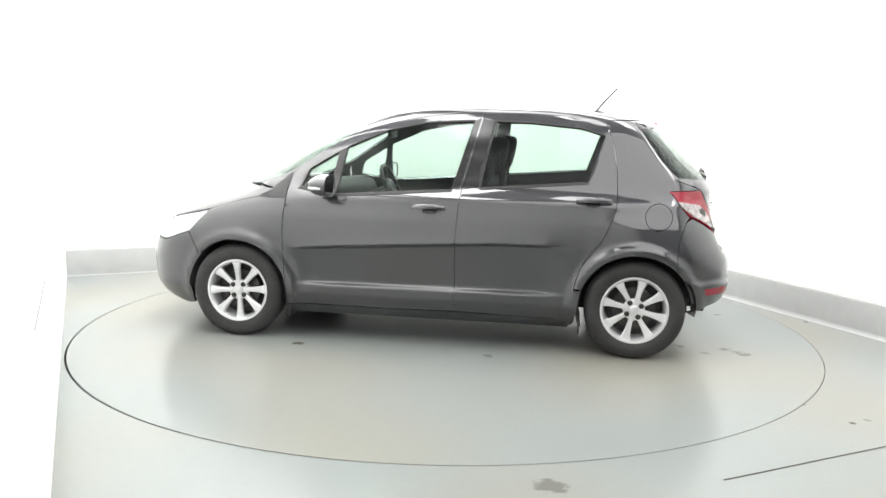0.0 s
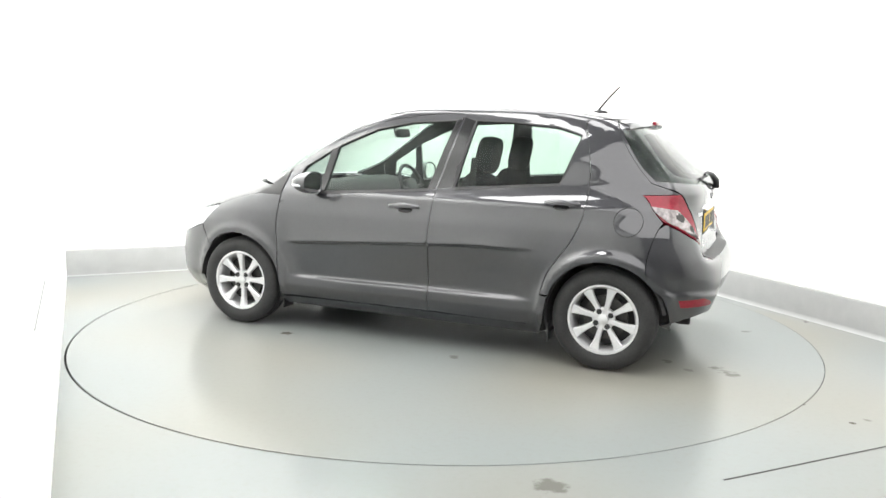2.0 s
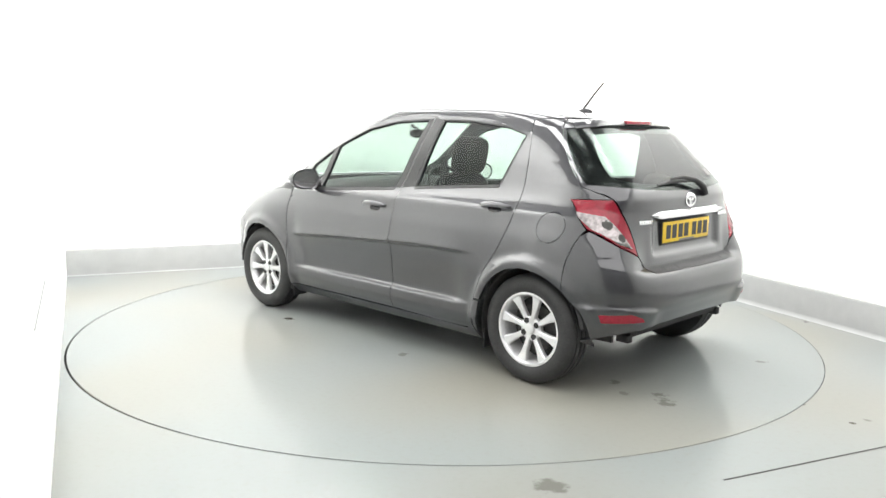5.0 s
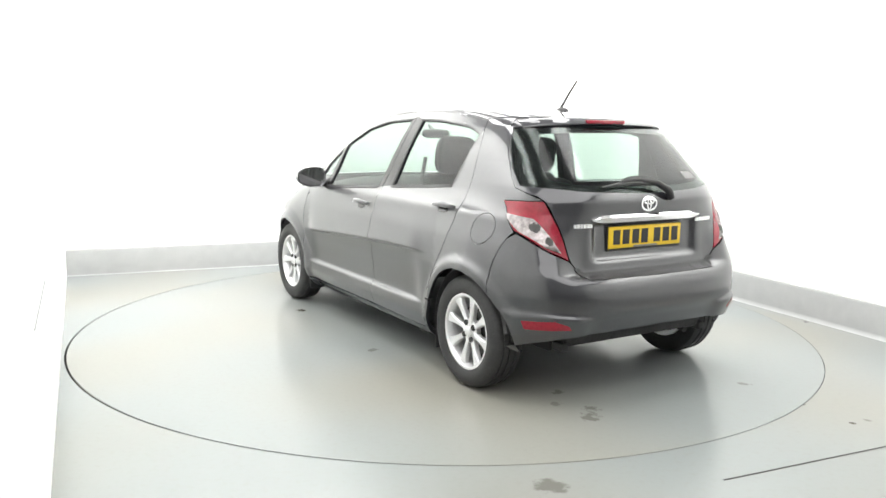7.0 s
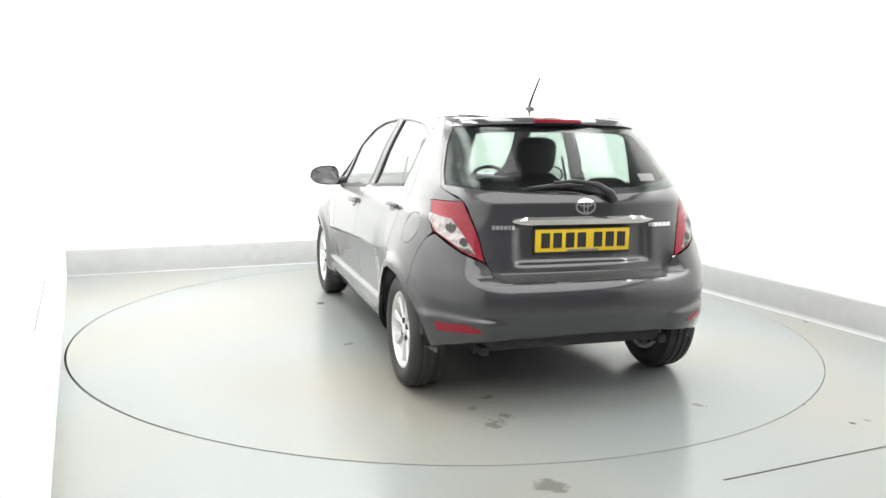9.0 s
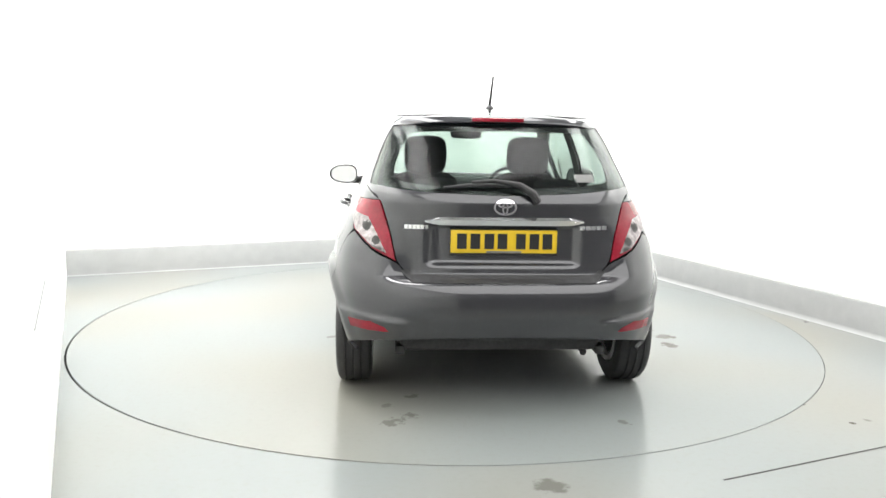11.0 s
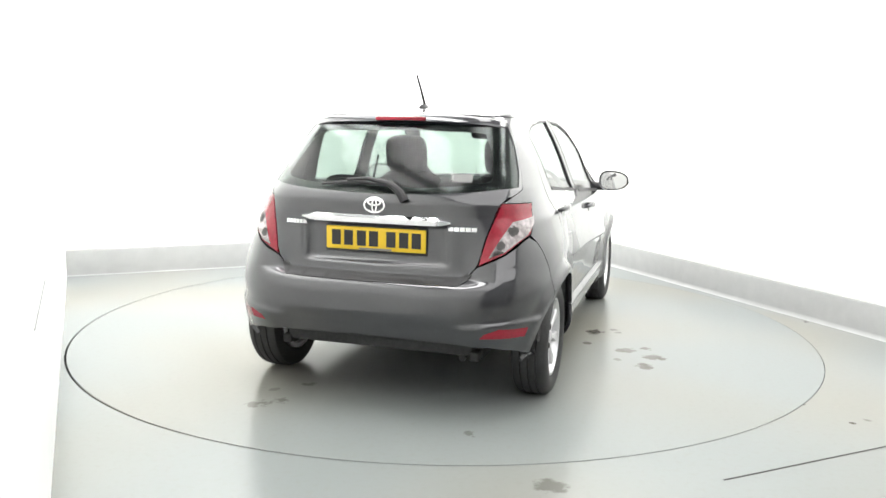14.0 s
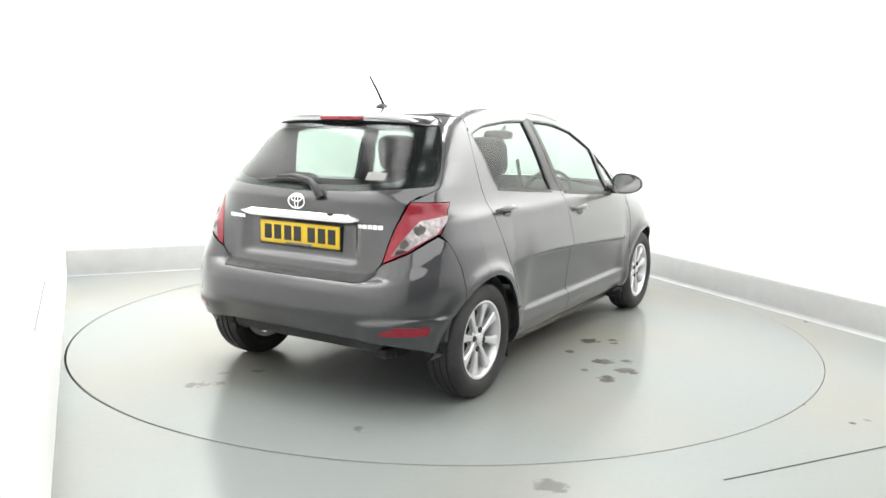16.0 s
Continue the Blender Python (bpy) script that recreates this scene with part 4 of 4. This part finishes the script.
part("emblem_ring", oval(0, 0.992, 0.056, 0.038, 0.009), CHROME, tailgate, "plain chrome oval emblem")
part("emblem_ring", oval(0, 1.005, 0.036, 0.016, 0.008), CHROME, tailgate)
part("emblem_ring", oval(0, 0.99, 0.015, 0.033, 0.0075), CHROME, tailgate)
for y0, n in ((0.48, 6), (-0.37, 5)):
    for k in range(n):
        w = 0.016 if n == 6 else 0.024
        y = y0 - k * (w + 0.003)
        zc = 0.895
        on_tail("badge_bar", [(y, zc - 0.011), (y - w, zc - 0.011), (y - w, zc + 0.009), (y, zc + 0.009)], CHROME, tailgate, "small chrome badge bar")

# high brake light, wiper, reflectors
# roof spoiler: a lip that carries the roof on over the glass
bm = bmesh.new()
rows = []
for i in range(25):
    y = -0.505 + 1.01 * i / 24
    k = abs(y) / 0.505
    end = -1.382 + 0.030 * k**2 + 0.05 * k**8
    low = 0.016 * k**3 + 0.008 * k**8
    z0 = 1.450 - 0.042 * k**2.2
    rows.append([bm.verts.new(p) for p in ((-1.13 - 0.02 * k, y, z0), (-1.25, y, 1.441 - 0.032 * k**2.2), (end + 0.032, y, 1.430 - low), (end + 0.016, y, 1.424 - low), (end, y, 1.396 - low), (end + 0.03, y, 1.388 - low), (-1.25, y, 1.40 - low), (-1.13, y, 1.41 - low))])
for a, b in zip(rows, rows[1:]):
    for i in range(8):
        bm.faces.new((a[i], a[(i + 1) % 8], b[(i + 1) % 8], b[i]))
bm.faces.new(rows[0]), bm.faces.new(rows[-1])
spoiler = part("spoiler", bm, PAINT, tailgate, "", sharp=40)
part("brake_light", box(-1.388, -1.35, -0.135, 0.135, 1.399, 1.419, 0.004), REDLENS, tailgate, "red high brake light")
wip = [on_skin(s_tail(y if abs(y) > 1e-4 else 1e-4, z), z, l).translation for y, z, l in ((-0.155, 1.015, 0.012), (-0.13, 1.045, 0.03), (-0.07, 1.075, 0.036), (0.05, 1.095, 0.034), (0.16, 1.092, 0.026))]
wiper = part("rear_wiper", tube(wip, [0.022, 0.021, 0.016, 0.010, 0.007], 10), BLACK, tailgate, "black rear wiper arm")
bl = [on_skin(s_tail(y if abs(y) > 1e-4 else 1e-4, z), z, 0.012).translation for y, z in ((-0.03, 1.082), (0.08, 1.088), (0.18, 1.086), (0.295, 1.075))]
part("wiper_blade", tube(bl, [0.006, 0.009, 0.009, 0.005], 8), BLACK, tailgate, "black wiper blade")
for flip in (False, True):
    patch("reflector", outline(("t", [(0.555, 0.400), (0.735, 0.398), (0.748, 0.440), (0.640, 0.446), (0.575, 0.422), (0.555, 0.400)])), REDLENS, rear_bumper, "red bumper reflector", lift=0.004, thick=0.01, gap=0, curve=0.003, mirror=flip)

# aerial on the roof
ax = -1.015
az = 1.468
aerial = part("aerial", tube([(ax + 0.02, 0, az + 0.022), (ax - 0.045, 0, az + 0.10), (ax - 0.115, 0, az + 0.174)], [0.008, 0.0065, 0.0055], 8), BLACK, car, "thin black roof aerial leaning back")
bm = bmesh.new()
bmesh.ops.create_icosphere(bm, subdivisions=3, radius=0.5)
bmesh.ops.scale(bm, vec=(0.11, 0.05, 0.05), verts=bm.verts)
bmesh.ops.translate(bm, vec=(ax + 0.01, 0, az), verts=bm.verts)
part("aerial_base", bm, BLACK, aerial)


# ---- cabin ----
def cushion(sx, sy, sz, m, bm=None, bulge=0.25):
    bm = bm or bmesh.new()
    r = bmesh.ops.create_cube(bm, size=1)
    es = list({e for v in r["verts"] for e in v.link_edges})
    bmesh.ops.subdivide_edges(bm, edges=es, cuts=5, use_grid_fill=True)
    for v in bm.verts:
        c = v.co * 2
        k = (abs(c.x) ** 4 + abs(c.y) ** 4 + abs(c.z) ** 4) ** 0.25
        v.co = Vector((c.x / k * sx, c.y / k * sy, c.z / k * sz)) * 0.5
    bmesh.ops.transform(bm, matrix=m, verts=bm.verts)
    return bm


for y in (0.33, -0.33):
    x = 0.12
    seat = part("seat_back", cushion(0.15, 0.48, 0.62, pose(x - 0.36, y, 0.78, 0, -16, 0)), CLOTH, car, "charcoal cloth front seat back", sharp=80)
    part("seat_cushion", cushion(0.55, 0.50, 0.18, pose(x - 0.06, y, 0.47, 0, -8, 0)), CLOTH, seat, sharp=80)
    part("headrest", cushion(0.11, 0.27, 0.24, pose(x - 0.49, y, 1.19, 0, -12, 0)), CLOTH, seat, "charcoal cloth headrest", sharp=80)
    for s in (1, -1):
        part("headrest_post", tube([(x - 0.46, y + s * 0.05, 1.02), (x - 0.48, y + s * 0.05, 1.12)], 0.006), STEEL, seat)
bench = part("rear_seat_back", cushion(0.15, 1.22, 0.56, pose(-1.23, 0, 0.74, 0, -20, 0)), CLOTH, car, "charcoal cloth rear bench back", sharp=80)
part("rear_seat_cushion", cushion(0.50, 1.22, 0.2, pose(-0.95, 0, 0.46)), CLOTH, bench, sharp=80)
for y in (0.32, -0.32):
    part("rear_headrest", cushion(0.09, 0.24, 0.13, pose(-1.335, y, 1.04, 0, -18, 0)), CLOTH, bench, sharp=80)
part("parcel_shelf", box(-1.60, -1.33, -0.55, 0.55, 0.985, 1.0, 0.005), TRIM, car, "dark parcel shelf")
part("dashboard", cushion(0.52, 1.36, 0.36, pose(0.88, 0, 0.80, 0, 8, 0)), TRIM, car, "dark moulded dashboard", sharp=80)
# right-hand steering wheel
bm = bmesh.new()
prof = [(0.182 + 0.014 * math.cos(a), 0.014 * math.sin(a)) for a in np.linspace(0, 2 * math.pi, 10, endpoint=False)]
revolve(prof, 40, "Z", bm)
bmesh.ops.transform(bm, matrix=pose(0.50, -0.36, 0.90, 0, -66, 0), verts=bm.verts)
sw = part("steering_wheel", bm, BLACK, car, "black steering wheel", sharp=80)
part("steering_boss", cushion(0.14, 0.17, 0.06, pose(0.52, -0.36, 0.90, 0, -66, 0)), BLACK, sw, sharp=80)
for s in (1, -1):
    part("steering_spoke", tube([(0.52, -0.36, 0.90), (0.505, -0.36 + s * 0.18, 0.905)], 0.014), BLACK, sw)
part("steering_column", tube([(0.53, -0.36, 0.89), (0.75, -0.36, 0.80)], 0.04), BLACK, sw)
rv = part("interior_mirror", cushion(0.03, 0.23, 0.065, pose(0.42, 0.0, 1.315, 0, 10, 0)), BLACK, car, "black interior mirror", sharp=80)
part("mirror_stem", tube([(0.44, 0, 1.325), (0.52, 0, 1.375)], 0.012), BLACK, rv)
for flip in (False, True):
    s = -1 if flip else 1
    part("seat_belt", slab([(-0.33, s * 0.535, 1.18), (-0.37, s * 0.533, 1.18), (-0.37, s * 0.66, 0.60), (-0.33, s * 0.66, 0.60)], 0.002), BLACK, car, "black seat belt", smooth=False)
on_tail("window_sticker", [(-0.355, 1.112), (-0.455, 1.112), (-0.452, 1.148), (-0.352, 1.148)], PAPER, tailgate, "small white window sticker", lift=-0.0015, thick=0.001)


# ---- movement ----
def motions():
    car_rows, disc_rows = [], []
    for i in range(17):
        a = 170.9 - 6.99 * i
        turn = pose(0, 0, 0, 0, 0, a)
        car_rows.append((float(i), turn @ pose(0.009, -0.158, 0)))
        disc_rows.append((float(i), turn))
    walk(car, car_rows)
    walk(turntable, disc_rows)


motions()
